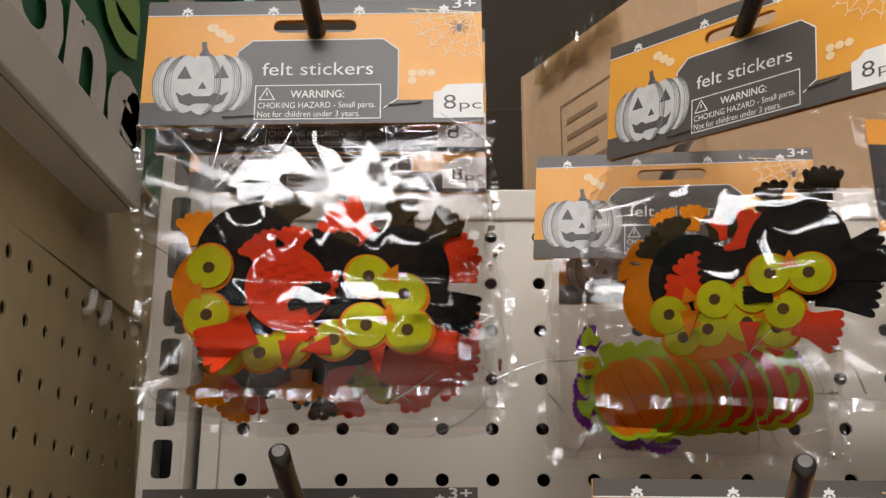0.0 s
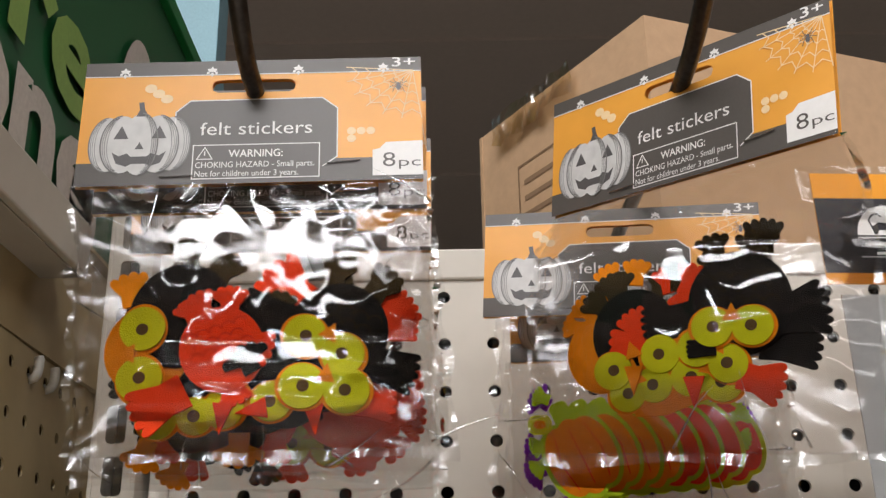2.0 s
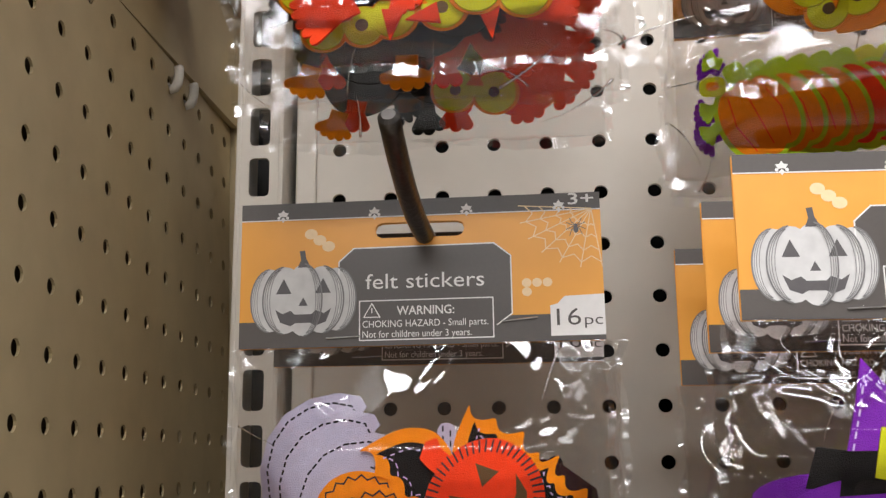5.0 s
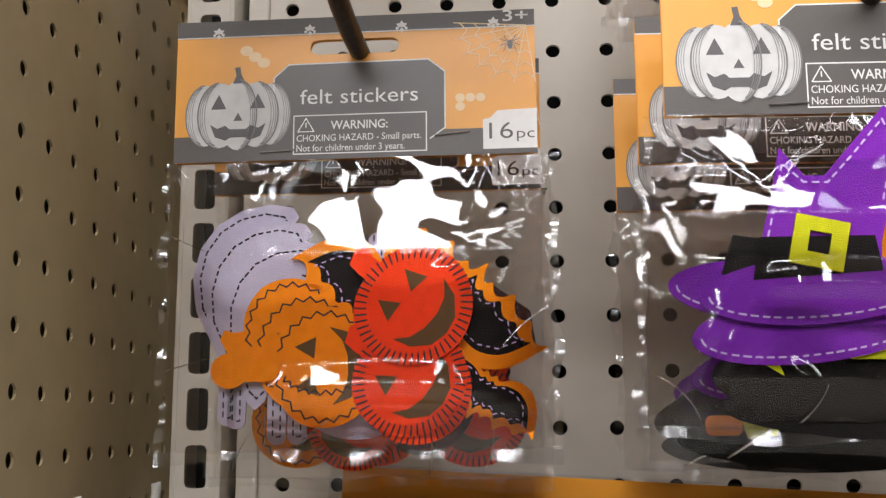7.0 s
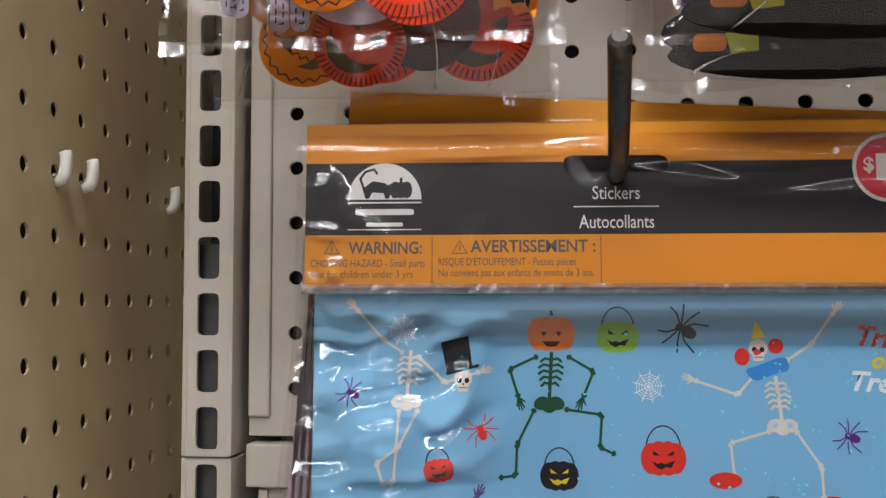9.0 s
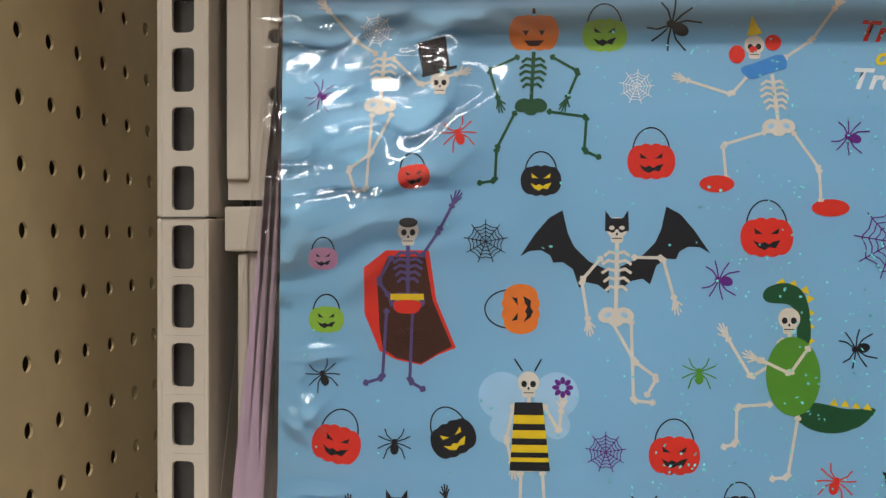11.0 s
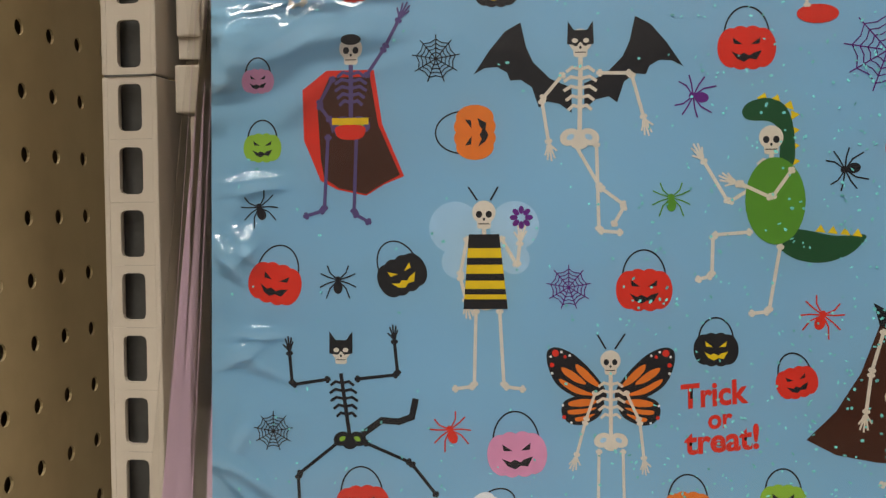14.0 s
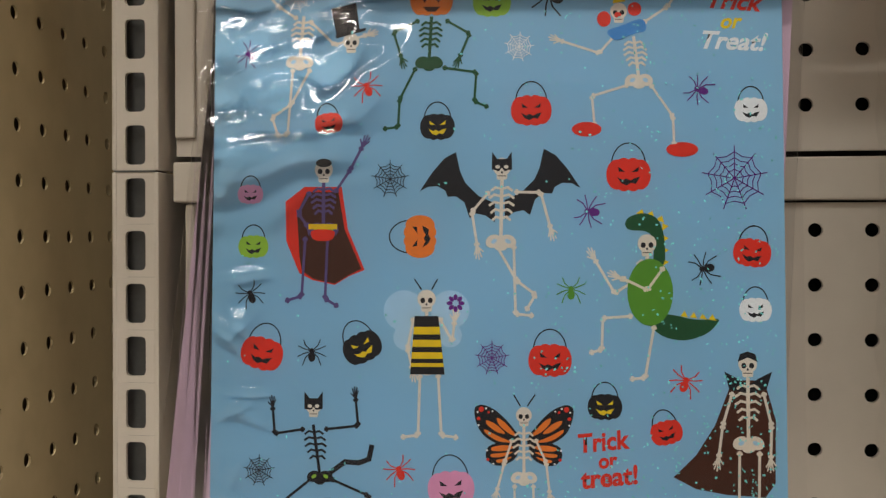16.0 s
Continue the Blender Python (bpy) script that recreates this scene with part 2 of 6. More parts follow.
setting("wall_west", box_mesh(-8.1, -8, -9, 12, 0, CEILING_Z), WALL, "plain side wall of the store", "wall")
setting("wall_east", box_mesh(8, 8.1, -9, 12, 0, CEILING_Z), WALL, "plain side wall of the store", "wall")
for k, y in enumerate((2.2, 3.4, 4.6, 5.8, 7.0, 8.2)):
    setting(f"ceiling_beam_{k + 1}", box_mesh(-8, 8, y, y + 0.03, CEILING_Z - 0.012, CEILING_Z), CEIL, "thin grey ceiling grid bar", "ceiling bar")

FIXTURE = material("lamp_housing", (0.75, 0.75, 0.75), rough=0.5)


def strip_light(x, y, length, width, power, along_y=False):
    """A ceiling strip light: a housing with a glowing face below it."""
    lx, ly = (width, length) if along_y else (length, width)
    t = thing("ceiling_light", Matrix.Translation((x, y, CEILING_Z)), "white fluorescent strip light fixed under the ceiling", "ceiling light", "ceiling strip lights")
    part("housing", box_mesh(-lx / 2, lx / 2, -ly / 2, ly / 2, -0.09, -0.012, bevel=0.004), FIXTURE, t)
    d = bpy.data.lights.new("tube_light", "AREA")
    d.shape, d.size, d.size_y, d.energy, d.color = "RECTANGLE", lx * 0.96, ly * 0.9, power, (0.985, 0.975, 0.98)
    lamp = new("tube_light", d)
    lamp.matrix_world = Matrix.Translation((x, y, CEILING_Z - 0.1))


for y in (-0.9, -2.6, -4.6):
    for x, share in ((-2.4, 1.0), (-0.3, 1.0), (1.8, 0.3)):
        strip_light(x, y, 1.95, 0.46, LAMP_POWER * share * 1.1)
strip_light(-0.35, 9.6, 1.4, 0.25, LAMP_POWER * 0.4)
strip_light(3.2, 4.2, 1.6, 0.25, LAMP_POWER * 0.3)

# ---- the gondola: upright, perforated back panels, rails ----
gondola = thing("gondola_back", Matrix.Identity(4), "cream enamelled steel pegboard back of a shop display", "pegboard")
gondola["kind"] = "structure"


def board_place(u, v, w):
    return (u, BOARD_Y + w, v)


COLS = range(-6, 16)
cells = [(HOLE_X + PITCH * c, HOLE_Z - PITCH * r) for c in COLS for r in range(17)]
perforated("upper_panel", board_place, cells, PITCH / 2, PITCH / 2, HOLE, 0.0025, CREAM, gondola)
LOW_Z = 1.0357
cells = [(HOLE_X + PITCH * c + 0.0045, LOW_Z - PITCH * r) for c in COLS for r in range(12)]
perforated("lower_panel", board_place, cells, PITCH / 2, PITCH / 2, HOLE, 0.0025, CREAM, gondola)
x_l, x_r = HOLE_X + PITCH * -6.5, HOLE_X + PITCH * 15.5
z_top, z_low = HOLE_Z + PITCH / 2, HOLE_Z - PITCH * 16.5
# margins of the panels, top rail, the bar at the joint
part("panel_margin", box_mesh(-0.1225, x_l, BOARD_Y, BOARD_Y + 0.0025, z_low, 1.5085), CREAM, gondola)
part("panel_lip", box_mesh(-0.1235, -0.1135, BOARD_Y - 0.0035, BOARD_Y - 0.0005, 1.081, 1.508, bevel=0.001), CREAM, gondola)
part("panel_foot", box_mesh(-0.1235, x_r, BOARD_Y - 0.0005, BOARD_Y + 0.0025, 1.0723, z_low), CREAM, gondola)
part("top_rail", box_mesh(-0.127, x_r, BOARD_Y - 0.0018, BOARD_Y + 0.03, 1.5093, 1.527, bevel=0.0015), CREAM, gondola)
part("joint_bar", box_mesh(-0.1235, x_r, BOARD_Y - 0.006, BOARD_Y + 0.01, 1.0496, 1.0692, bevel=0.001), CREAM, gondola)
part("lower_margin", box_mesh(-0.118, HOLE_X + PITCH * -6.5 + 0.0045, BOARD_Y, BOARD_Y + 0.0025, LOW_Z - PITCH * 11.5, 1.0488), CREAM, gondola)
part("lower_lip", box_mesh(-0.1185, -0.114, BOARD_Y - 0.003, BOARD_Y - 0.0005, 0.74, 1.0485, bevel=0.001), CREAM, gondola)
# dark sheet added behind the panels so their holes read as shaded
part("hole_shade_sheet", box_mesh(-0.127, x_r, BOARD_Y + 0.03, BOARD_Y + 0.034, 0.7, 1.52), VOID_SHADE, gondola)
part("skirt", box_mesh(-0.15, x_r, BOARD_Y, BOARD_Y + 0.034, 0.0, 0.7), CREAM, gondola)

# slotted upright: two lengths that meet at a joint


def slot_ring(w, h, r):
    out = []
    for sx, sy, a0 in ((1, 1, 0), (-1, 1, 90), (-1, -1, 180), (1, -1, 270)):
        pts = []
        for i in range(3):
            a = radians(a0 + 45 * i)
            pts.append((sx * (w / 2 - r) + r * math.cos(a), sy * (h / 2 - r) + r * math.sin(a)))
        out += pts
    return out[1:] + out[:1]


UP_X, UP_Y, UP_HALF = -0.1385, 0.5445, 0.0104
upright = thing("upright_post", Matrix.Identity(4), "cream steel upright post with a row of slots", "upright post")
upright["kind"] = "structure"
ring = slot_ring(0.0100, 0.0190, 0.0022)
SLOT0 = 1.2293
for nm, ks in (("upper_length", range(-12, 7)), ("lower_length", range(7, 20))):
    perforated(nm, lambda u, v, w: (u, UP_Y + w, v), [(UP_X, SLOT0 - PITCH * k) for k in ks], UP_HALF, PITCH / 2 - (0.0 if nm == "upper_length" else 0.00004), ring, 0.0022, CREAM, upright)
for nm, z0, z1 in (("upper_side", SLOT0 - PITCH * 6.5 + 0.0004, SLOT0 + PITCH * 12.5), ("lower_side", 0.7, SLOT0 - PITCH * 6.5 - 0.0004)):
    part(nm, box_mesh(UP_X + UP_HALF - 0.0012, UP_X + UP_HALF + 0.0012, UP_Y - 0.0004, UP_Y + 0.05, z0, z1, bevel=0.0006), CREAM, upright)
    part(nm, box_mesh(UP_X - UP_HALF - 0.0012, UP_X - UP_HALF + 0.0012, UP_Y - 0.0004, UP_Y + 0.05, z0, z1, bevel=0.0006), CREAM, upright)
part("inner_web", box_mesh(UP_X - UP_HALF, UP_X + UP_HALF, UP_Y + 0.012, UP_Y + 0.014, 0.7, 1.16), SLOT_GREY, upright)
# dark sheet standing for the shade inside the upper slots
part("slot_shade_sheet", box_mesh(UP_X - UP_HALF, UP_X + UP_HALF, UP_Y + 0.03, UP_Y + 0.032, 1.16, 1.53), VOID_SHADE, upright)
part("joint_line", box_mesh(UP_X - UP_HALF, UP_X + UP_HALF, UP_Y - 0.0006, UP_Y + 0.001, SLOT0 - PITCH * 6.5 - 0.0004, SLOT0 - PITCH * 6.5 + 0.0004), SLOT_GREY, upright)

# ---- the neighbouring run of shelving, square to this one ----
SIDE_X, SIDE_Y, SIDE_Z, SIDE_PITCH = -0.1895, 0.4585, 1.2350, 0.0253
side = thing("side_gondola", Matrix.Identity(4), "enamelled pegboard side panel of the neighbouring display, its shade tinted into the tan", "pegboard")
side["kind"] = "structure"


def side_place(u, v, w):
    """The side panel leans a little away from upright and from square."""
    return (-0.1819 - 0.0267 * u - 0.0262 * v - w, SIDE_Y + u - 0.0033 * v, SIDE_Z + v + 0.0033 * u)


cells = [(SIDE_PITCH * c, SIDE_PITCH * r) for c in range(-12, 9) for r in range(-19, 10)]
perforated("side_panel", side_place, cells, SIDE_PITCH / 2, SIDE_PITCH / 2, HOLE, 0.0012, CREAM_SIDE_SHADED, side)
y0, y1 = SIDE_Y - SIDE_PITCH * 12.5, SIDE_Y + SIDE_PITCH * 8.5
part("side_panel_top", box_mesh(SIDE_X - 0.004, SIDE_X, y0, y1, SIDE_Z + SIDE_PITCH * 9.5 + 0.001, 1.548), CREAM_SIDE_SHADED, side)
# dark brown sheet: the side holes' shade is put into its colour
part("side_hole_shade", box_mesh(SIDE_X - 0.045, SIDE_X - 0.03, y0, y1, 0.7, 1.548), material("hole_shade_brown", (0.09, 0.055, 0.025), rough=0.8), side)
part("side_skirt", box_mesh(SIDE_X - 0.045, -0.170, y0, y1, 0.0, SIDE_Z - SIDE_PITCH * 19.5 - 0.003), CREAM_SIDE_SHADED, side)
part("corner_closer", box_mesh(SIDE_X - 0.045, SIDE_X + 0.035, y1 + 0.001, y1 + 0.005, 0.0, 1.53), CREAM_SIDE_SHADED, side)
# channel rail along the top
bm = bmesh.new()
box(bm, -0.1685, -0.164, y0, 0.556, 1.5135, 1.5415, bevel=0.0012)
box(bm, SIDE_X, -0.1688, y0, 0.556, 1.5135, 1.5158)
box(bm, -0.182, -0.1688, y0, 0.556, 1.5392, 1.5412)
part("channel_rail", bm, CREAM, side)
part("rail_web", box_mesh(SIDE_X, SIDE_X + 0.012, y0, 0.556, 1.5162, 1.545), CREAM, side)
shelf_top = part("side_ledge", box_mesh(SIDE_X - 0.045, -0.183, y0, 0.98, 1.549, 1.5515), CREAM_SIDE_SHADED, side)


def white_peg(c, r):
    """A short round peg that turns up in front of its hole."""
    t = thing("nylon_peg", Matrix.Translation(side_place(SIDE_PITCH * c, SIDE_PITCH * r, 0)), "short white nylon peg in the pegboard", "peg", "white pegs")
    pts = [(-0.001, 0, -0.0025), (0.0012, 0, -0.0036), (0.0030, 0, -0.0030), (0.0042, 0, -0.0008), (0.0047, 0, 0.0030), (0.0047, 0, 0.0068), (0.0043, 0, 0.0082)]
    bm = tube(bmesh.new(), pts, 0.0025, 12)
    part("peg_body", bm, NYLON, t, smooth=True)


for c, r in ((1, -2), (2, -2), (6, -2), (4, 9), (5, 9)):
    white_peg(c, r)


# ---- green carton with cut-out letters on the side ledge ----
GREEN = material("green_print", (0.012, 0.11, 0.035), rough=0.35, vary=0.08)
GREEN_EDGE = material("bright_green_print", (0.01, 0.20, 0.05), rough=0.35)
LETTER_WHITE = material("cream_print", (0.62, 0.56, 0.50), rough=0.5)
LETTER_GREEN = material("light_green_print", (0.25, 0.40, 0.09), rough=0.5)
YELLOW = material("yellow_print", (0.75, 0.60, 0.03), rough=0.5)
carton = thing("green_carton", Matrix.Translation((-0.186, -0.0014, 1.5519)) @ pose(0, 0, 0, 0, 0, 90) @ Matrix.Scale(1.065, 4), "dark green display carton with large cream lettering", "carton")
part("carton_body", box_mesh(0.02, 0.80, 0.002, 0.06, 0.0, 0.235, bevel=0.002), GREEN, carton)
part("top_lip", box_mesh(0.02, 0.802, -0.004, 0.01, 0.225, 0.238, bevel=0.001), GREEN_EDGE, carton)
part("end_lip", box_mesh(0.79, 0.804, -0.004, 0.01, 0.0, 0.238, bevel=0.001), GREEN_EDGE, carton)
lettering("one", LETTER_WHITE, carton, 385, 3, 66, 190, lift=1.0, bold=0.035)
lettering("re", LETTER_GREEN, carton, 440, 62, 66, 115, lift=1.0, bold=0.03)
lettering("M", LETTER_WHITE, carton, 470, 160, 55, 70, lift=1.0, bold=0.03)
flat("white_arch", [ellipse(640, 105, 42, 62)], LETTER_WHITE, carton, 1.0)
flat("green_arch", [ellipse(655, 92, 24, 34)], GREEN_EDGE, carton, 1.4)
flat("yellow_disc", [ellipse(657, 86, 18, 26)], YELLOW, carton, 1.8)
flat("white_drop", [ellipse(560, 14, 22, 32)], LETTER_WHITE, carton, 1.0)

# blue carton behind it
BLUE_BOX = material("light_blue_print", (0.20, 0.36, 0.42), rough=0.5)
t = thing("blue_carton", Matrix.Translation((-0.236, 0.92, 1.5519)), "light blue carton with a white edge standing on the ledge", "carton")
part("carton_body", box_mesh(0.0, 0.045, 0.0, 0.04, 0.0, 0.40, bevel=0.001), BLUE_BOX, t)
part("white_edge", box_mesh(-0.004, -0.0005, -0.001, 0.04, 0.0, 0.40), CARD_WHITE, t)
part("ledge_plate", box_mesh(-0.02, 0.05, -0.01, 0.06, -0.0029, -0.0005), CREAM_SIDE_SHADED, t, "steel base strip in the shaded tan")

# ---- cardboard carton on top of the display ----
BOX_BROWN = material("corrugated_board", (0.46, 0.29, 0.165), rough=0.85, vary=0.10, grain=120, blotch=9, bump=0.15, bump_scale=300)
BOX_INK = material("brown_ink", (0.22, 0.13, 0.07), rough=0.85)
TAPE = film_material("parcel_tape", gloss=0.12, rough=0.15, tint=(0.9, 0.82, 0.65), wrinkle=0.6, scale=90)
near, left, right = Vector((0.1585, 0.62, 0)), Vector((0.0564, 0.80, 0)), Vector((0.50, 0.745, 0))
Z0, Z1 = 1.5275, 1.71


def slab(a, b, z0, z1, thick, lean=0.0):
    """A board from a to b, upright or leaning out at its top."""
    d = (b - a).normalized()
    nrm = Vector((d.y, -d.x, 0))
    bm = bmesh.new()
    vs = []
    for off in (0, -thick):
        for p, z in ((a, z0), (b, z0), (b, z1), (a, z1)):
            q = p + nrm * (off + lean * (z - z0))
            vs.append(bm.verts.new((q.x, q.y, z)))
    for f in ((0, 1, 2, 3), (7, 6, 5, 4), (0, 4, 5, 1), (1, 5, 6, 2), (2, 6, 7, 3), (3, 7, 4, 0)):
        bm.faces.new([vs[i] for i in f])
    return bm


shipper = thing("shipping_box", Matrix.Identity(4), "worn brown corrugated shipping box with a torn open top", "cardboard box")
far = left + (right - near)
part("left_side", slab(left, near, Z0, Z1, 0.005), BOX_BROWN, shipper)
part("front_side", slab(near, right, Z0, Z1, 0.005), BOX_BROWN, shipper)
part("back_side", slab(right, far, Z0, Z1, 0.005), BOX_BROWN, shipper)
part("far_side", slab(far, left, Z0, Z1, 0.005), BOX_BROWN, shipper)
bm = bmesh.new()
vs = [bm.verts.new((p.x, p.y, Z0 + 0.002)) for p in (near, right, far, left)]
bm.faces.new(vs)
part("bottom", bm, BOX_BROWN, shipper)
mid = near.lerp(left, 0.5)
bm = bmesh.new()
grid = []
for i in range(13):
    p = near.lerp(left, 0.35 + 0.5 * i / 12)
    grid.append([bm.verts.new((p.x - 0.003 - 0.006 * random.random(), p.y - 0.004, Z1 - 0.012 * j + 0.006 * random.random() - 0.002)) for j in range(3)])
for a, b in zip(grid, grid[1:]):
    for j in range(2):
        bm.faces.new((a[j], b[j], b[j + 1], a[j + 1]))
part("torn_tape", bm, TAPE, shipper, "torn clear parcel tape")
d = (near - left).normalized()
ang = math.degrees(math.atan2(d.y, d.x))
mark = new("shipping_mark")
mark.parent = shipper
mark.matrix_world = Matrix.Translation((left.x, left.y, Z0)) @ pose(0, 0, 0, 0, 0, ang)
bars = []
for k in range(5):
    bars += [rect(62, 62 + 38 + 10 * (k % 2), 118 - 13 * k, 122 - 13 * k)]
for bar in bars:
    flat("printed_bar", [bar], BOX_INK, mark, 0.6)
flat("printed_outline", stroke([(55, 20), (55, 135), (125, 135), (125, 70), (90, 20)], 1.6, True), BOX_INK, mark, 0.6)
part("carton_shelf", box_mesh(0.0, 0.62, 0.6, 1.15, 1.524, 1.5265), CREAM, gondola)

# ---- display hooks ----


def peg_hook(x, y_slot, z_slot, x_tip, y_tip, z_tip):
    t = thing("peg_hook", Matrix.Translation((x, BOARD_Y, z_slot)), "dark steel display hook with a raised worn end", "display hook", "display hooks")
    y_s, y_t, dz, dx = y_slot - BOARD_Y, y_tip - BOARD_Y, z_tip - z_slot, x_tip - x
    span = y_t - y_s
    pts = [(0, 0.0, 0.0), (0, y_s * 0.5, 0), (0, y_s * 0.97, 0)]
    for f, g in ((0.15, 0.03), (0.30, 0.09), (0.44, 0.19), (0.57, 0.32), (0.68, 0.46), (0.78, 0.61), (0.87, 0.76), (0.94, 0.89), (1, 1)):
        pts.append((dx * f, y_s + span * f, dz * g))
    part("rod", tube(bmesh.new(), pts, 0.0033, 16), HOOK, t, smooth=True)
    e, p = Vector(pts[-1]), Vector(pts[-2])
    dr = (e - p).normalized()
    part("rod_end", tube(bmesh.new(), [e + dr * 0.0001, e + dr * 0.0011], 0.0032, 16, 0.0021), HOOK_TIP, t)
    part("back_plate", box_mesh(-0.012, 0.012, -0.0042, -0.0004, -0.006, 0.010, bevel=0.001), HOOK, t)
    return t


peg_hook(-0.042, 0.362, 1.516, -0.0437, 0.328, 1.5365)
peg_hook(0.113, 0.379, 1.520, 0.113, 0.312, 1.537)
peg_hook(-0.043, 0.41, 1.346, -0.045, 0.342, 1.3645)
peg_hook(0.113, 0.375, 1.345, 0.107, 0.3265, 1.3601)
peg_hook(0.0387, 0.437, 1.1755, 0.0362, 0.364, 1.2001)

# ---- felt sticker packs ----
WEB = []
for k in range(7):
    a = radians(175 + 17 * k)
    WEB += stroke([(118, -4), (118 + 24 * math.cos(a), -4 + 20 * math.sin(a))], 0.35)
for r in (0.3, 0.5, 0.72, 0.92):
    for k in range(6):
        a, b = radians(175 + 17 * k), radians(192 + 17 * k)
        m_ = radians(183.5 + 17 * k)
        WEB += stroke([(118 + 24 * r * math.cos(a), -4 + 20 * r * math.sin(a)), (118 + 24 * r * 0.88 * math.cos(m_), -4 + 20 * r * 0.88 * math.sin(m_)), (118 + 24 * r * math.cos(b), -4 + 20 * r * math.sin(b))], 0.35)


def spider_polys(u, v, s, rot=0.0):
    out = [ellipse(0, -1.6, 1.5, 2.0, 14), ellipse(0, 1.0, 0.95, 1.1, 12)]
    for side_ in (-1, 1):
        for (ex, ey), (tx, ty) in (((2.6, 3.2), (3.4, 5.4)), ((3.4, 1.9), (5.6, 2.9)), ((3.4, -0.2), (5.8, -1.4)), ((2.6, -1.8), (3.8, -5.0))):
            out += stroke([(0, 0.8), (side_ * ex, ey), (side_ * tx, ty)], 0.42)
    return [turned(p, u, v, rot, s) for p in out]


def pumpkin_face(cu, cv, w, h):
    """Eyes, nose and toothed mouth of a carved pumpkin."""
    tri = lambda x, y, a, b: [(cu + (x - a) * w, cv + y * h), (cu + (x + a) * w, cv + y * h), (cu + x * w, cv + (y + b) * h)]
    mouth = [(-0.27, -0.10), (-0.2, -0.16), (-0.12, -0.12), (-0.08, -0.17), (0.08, -0.17), (0.12, -0.12), (0.2, -0.16), (0.27, -0.10), (0.22, -0.27), (0.12, -0.32), (0.07, -0.28), (-0.07, -0.28), (-0.12, -0.32), (-0.22, -0.27)]
    return [tri(-0.19, 0.10, 0.075, 0.2), tri(0.19, 0.10, 0.075, 0.2), tri(0, -0.06, 0.045, 0.11), [(cu + a * w, cv + b * h) for a, b in mouth]]


def header_card(pack, count):
    """The folded paper header, 121 x 49.5 mm, its top left corner at the pack's origin, with its print."""
    W, H = 121.0, 49.5
    card = bmesh.new()
    slot = [(60.8 + x * 1000, -10.6 + z * 1000) for x, z in slot_ring(0.0300, 0.0052, 0.0024)]
    for y in (0.0, 0.0022):
        vs = [card.verts.new((u / 1000, y, v / 1000)) for u, v in ((W, 0), (0, 0), (0, -H), (W, -H))]
        rs = [card.verts.new((u / 1000, y, v / 1000)) for u, v in slot]
        for k in range(4):
            card.faces.new([vs[k], vs[(k + 1) % 4]] + [rs[(k * 3 + j) % 12] for j in (3, 2, 1, 0)])
    ob = part("header_card", card, CARD_ORANGE, pack, "orange and charcoal folded paper header card")
    flat("top_band", [rect(0, W, -5.6, -0.02)], CARD_GREY, ob, 0.12)
    flat("foot_band", [rect(0, W, -H + 0.02, -40.6)], CARD_GREY, ob, 0.12)
    flat("white_line", [rect(0, W, -6.0, -5.6)], CARD_WHITE, ob, 0.16)
    for u in (14.3, 45.6, 76.7, 107.4):
        leaf = [turned([(0, 2.1), (-0.9, 0.7), (0, -0.3), (0.9, 0.7)], u, -4.3, a) for a in (0, 62, -62)]
        leaf += [ellipse(u - 1.5, -5.0, 0.55, 0.55, 8), ellipse(u + 1.5, -5.0, 0.55, 0.55, 8), turned([(0, 0.9), (-0.8, 0), (0, -1.1), (0.8, 0)], u, -5.6, 0)]
        flat("ornament", leaf, CARD_WHITE, ob, 0.2)
    flat("spider_web", [[(a, b - 1.6) for a, b in q_] for q_ in WEB], CARD_PALE, ob, 0.16)
    flat("printed_spider", spider_polys(112.8, -11.8, 0.55), PUMPKIN_LINE, ob, 0.28)
    blots = [ellipse(24 + 3 * k, -11 - (k % 3) * 2.2, 2.2, 1.8) for k in range(3)] + [ellipse(96 + 3.4 * (k % 3), -30 - 3 * (k // 3), 1.6, 1.5) for k in range(4)]
    for j, b_ in enumerate(blots):
        flat("pale_blot", [b_], CARD_PALE, ob, 0.14 + 0.002 * j)
    # carved pumpkin
    pu, pv, lobes = 21.6, -33.4, ((-11.2, 6.6), (11.2, 6.6), (-6.3, 7.4), (6.3, 7.4), (0, 6.4))
    flat("pumpkin_print", [ellipse(pu + du, pv, ru, 12.2 - abs(du) * 0.14) for du, ru in lobes], PUMPKIN_WHITE, ob, 0.24)
    lines = []
    for du, ru in lobes:
        rv = 12.2 - abs(du) * 0.14
        lines += stroke(ellipse(pu + du, pv, ru, rv, 16, a0=95 if du < 0 else -85, a1=265 if du < 0 else 85), 0.5)
        for f_ in (0.9, 0.8, 0.68):
            lines += stroke(ellipse(pu + du, pv, ru * f_, rv * (0.97 - 0.05 * (1 - f_)), 12, a0=105 if du < 0 else -75, a1=255 if du < 0 else 75), 0.2)
    flat("pumpkin_hatching", lines, PUMPKIN_SHADE, ob, 0.27)
    face = pumpkin_face(pu, pv - 0.5, 35, 26)
    face.append([(pu - 2.0, -22.4), (pu + 2.4, -22.4), (pu + 0.9, -19.5), (pu + 0.4, -16.6), (pu - 1.4, -16.8), (pu - 0.9, -19.8)])
    flat("pumpkin_face", face, PUMPKIN_LINE, ob, 0.31)
    # label
    lab = [(38.6, -16.5), (85.5, -16.2), (91, -20.6), (91, -40), (86, -43.6), (39, -43.6), (33.6, -39.5), (33.6, -21)]
    flat("label_panel", [lab], CARD_GREY, ob, 0.2)
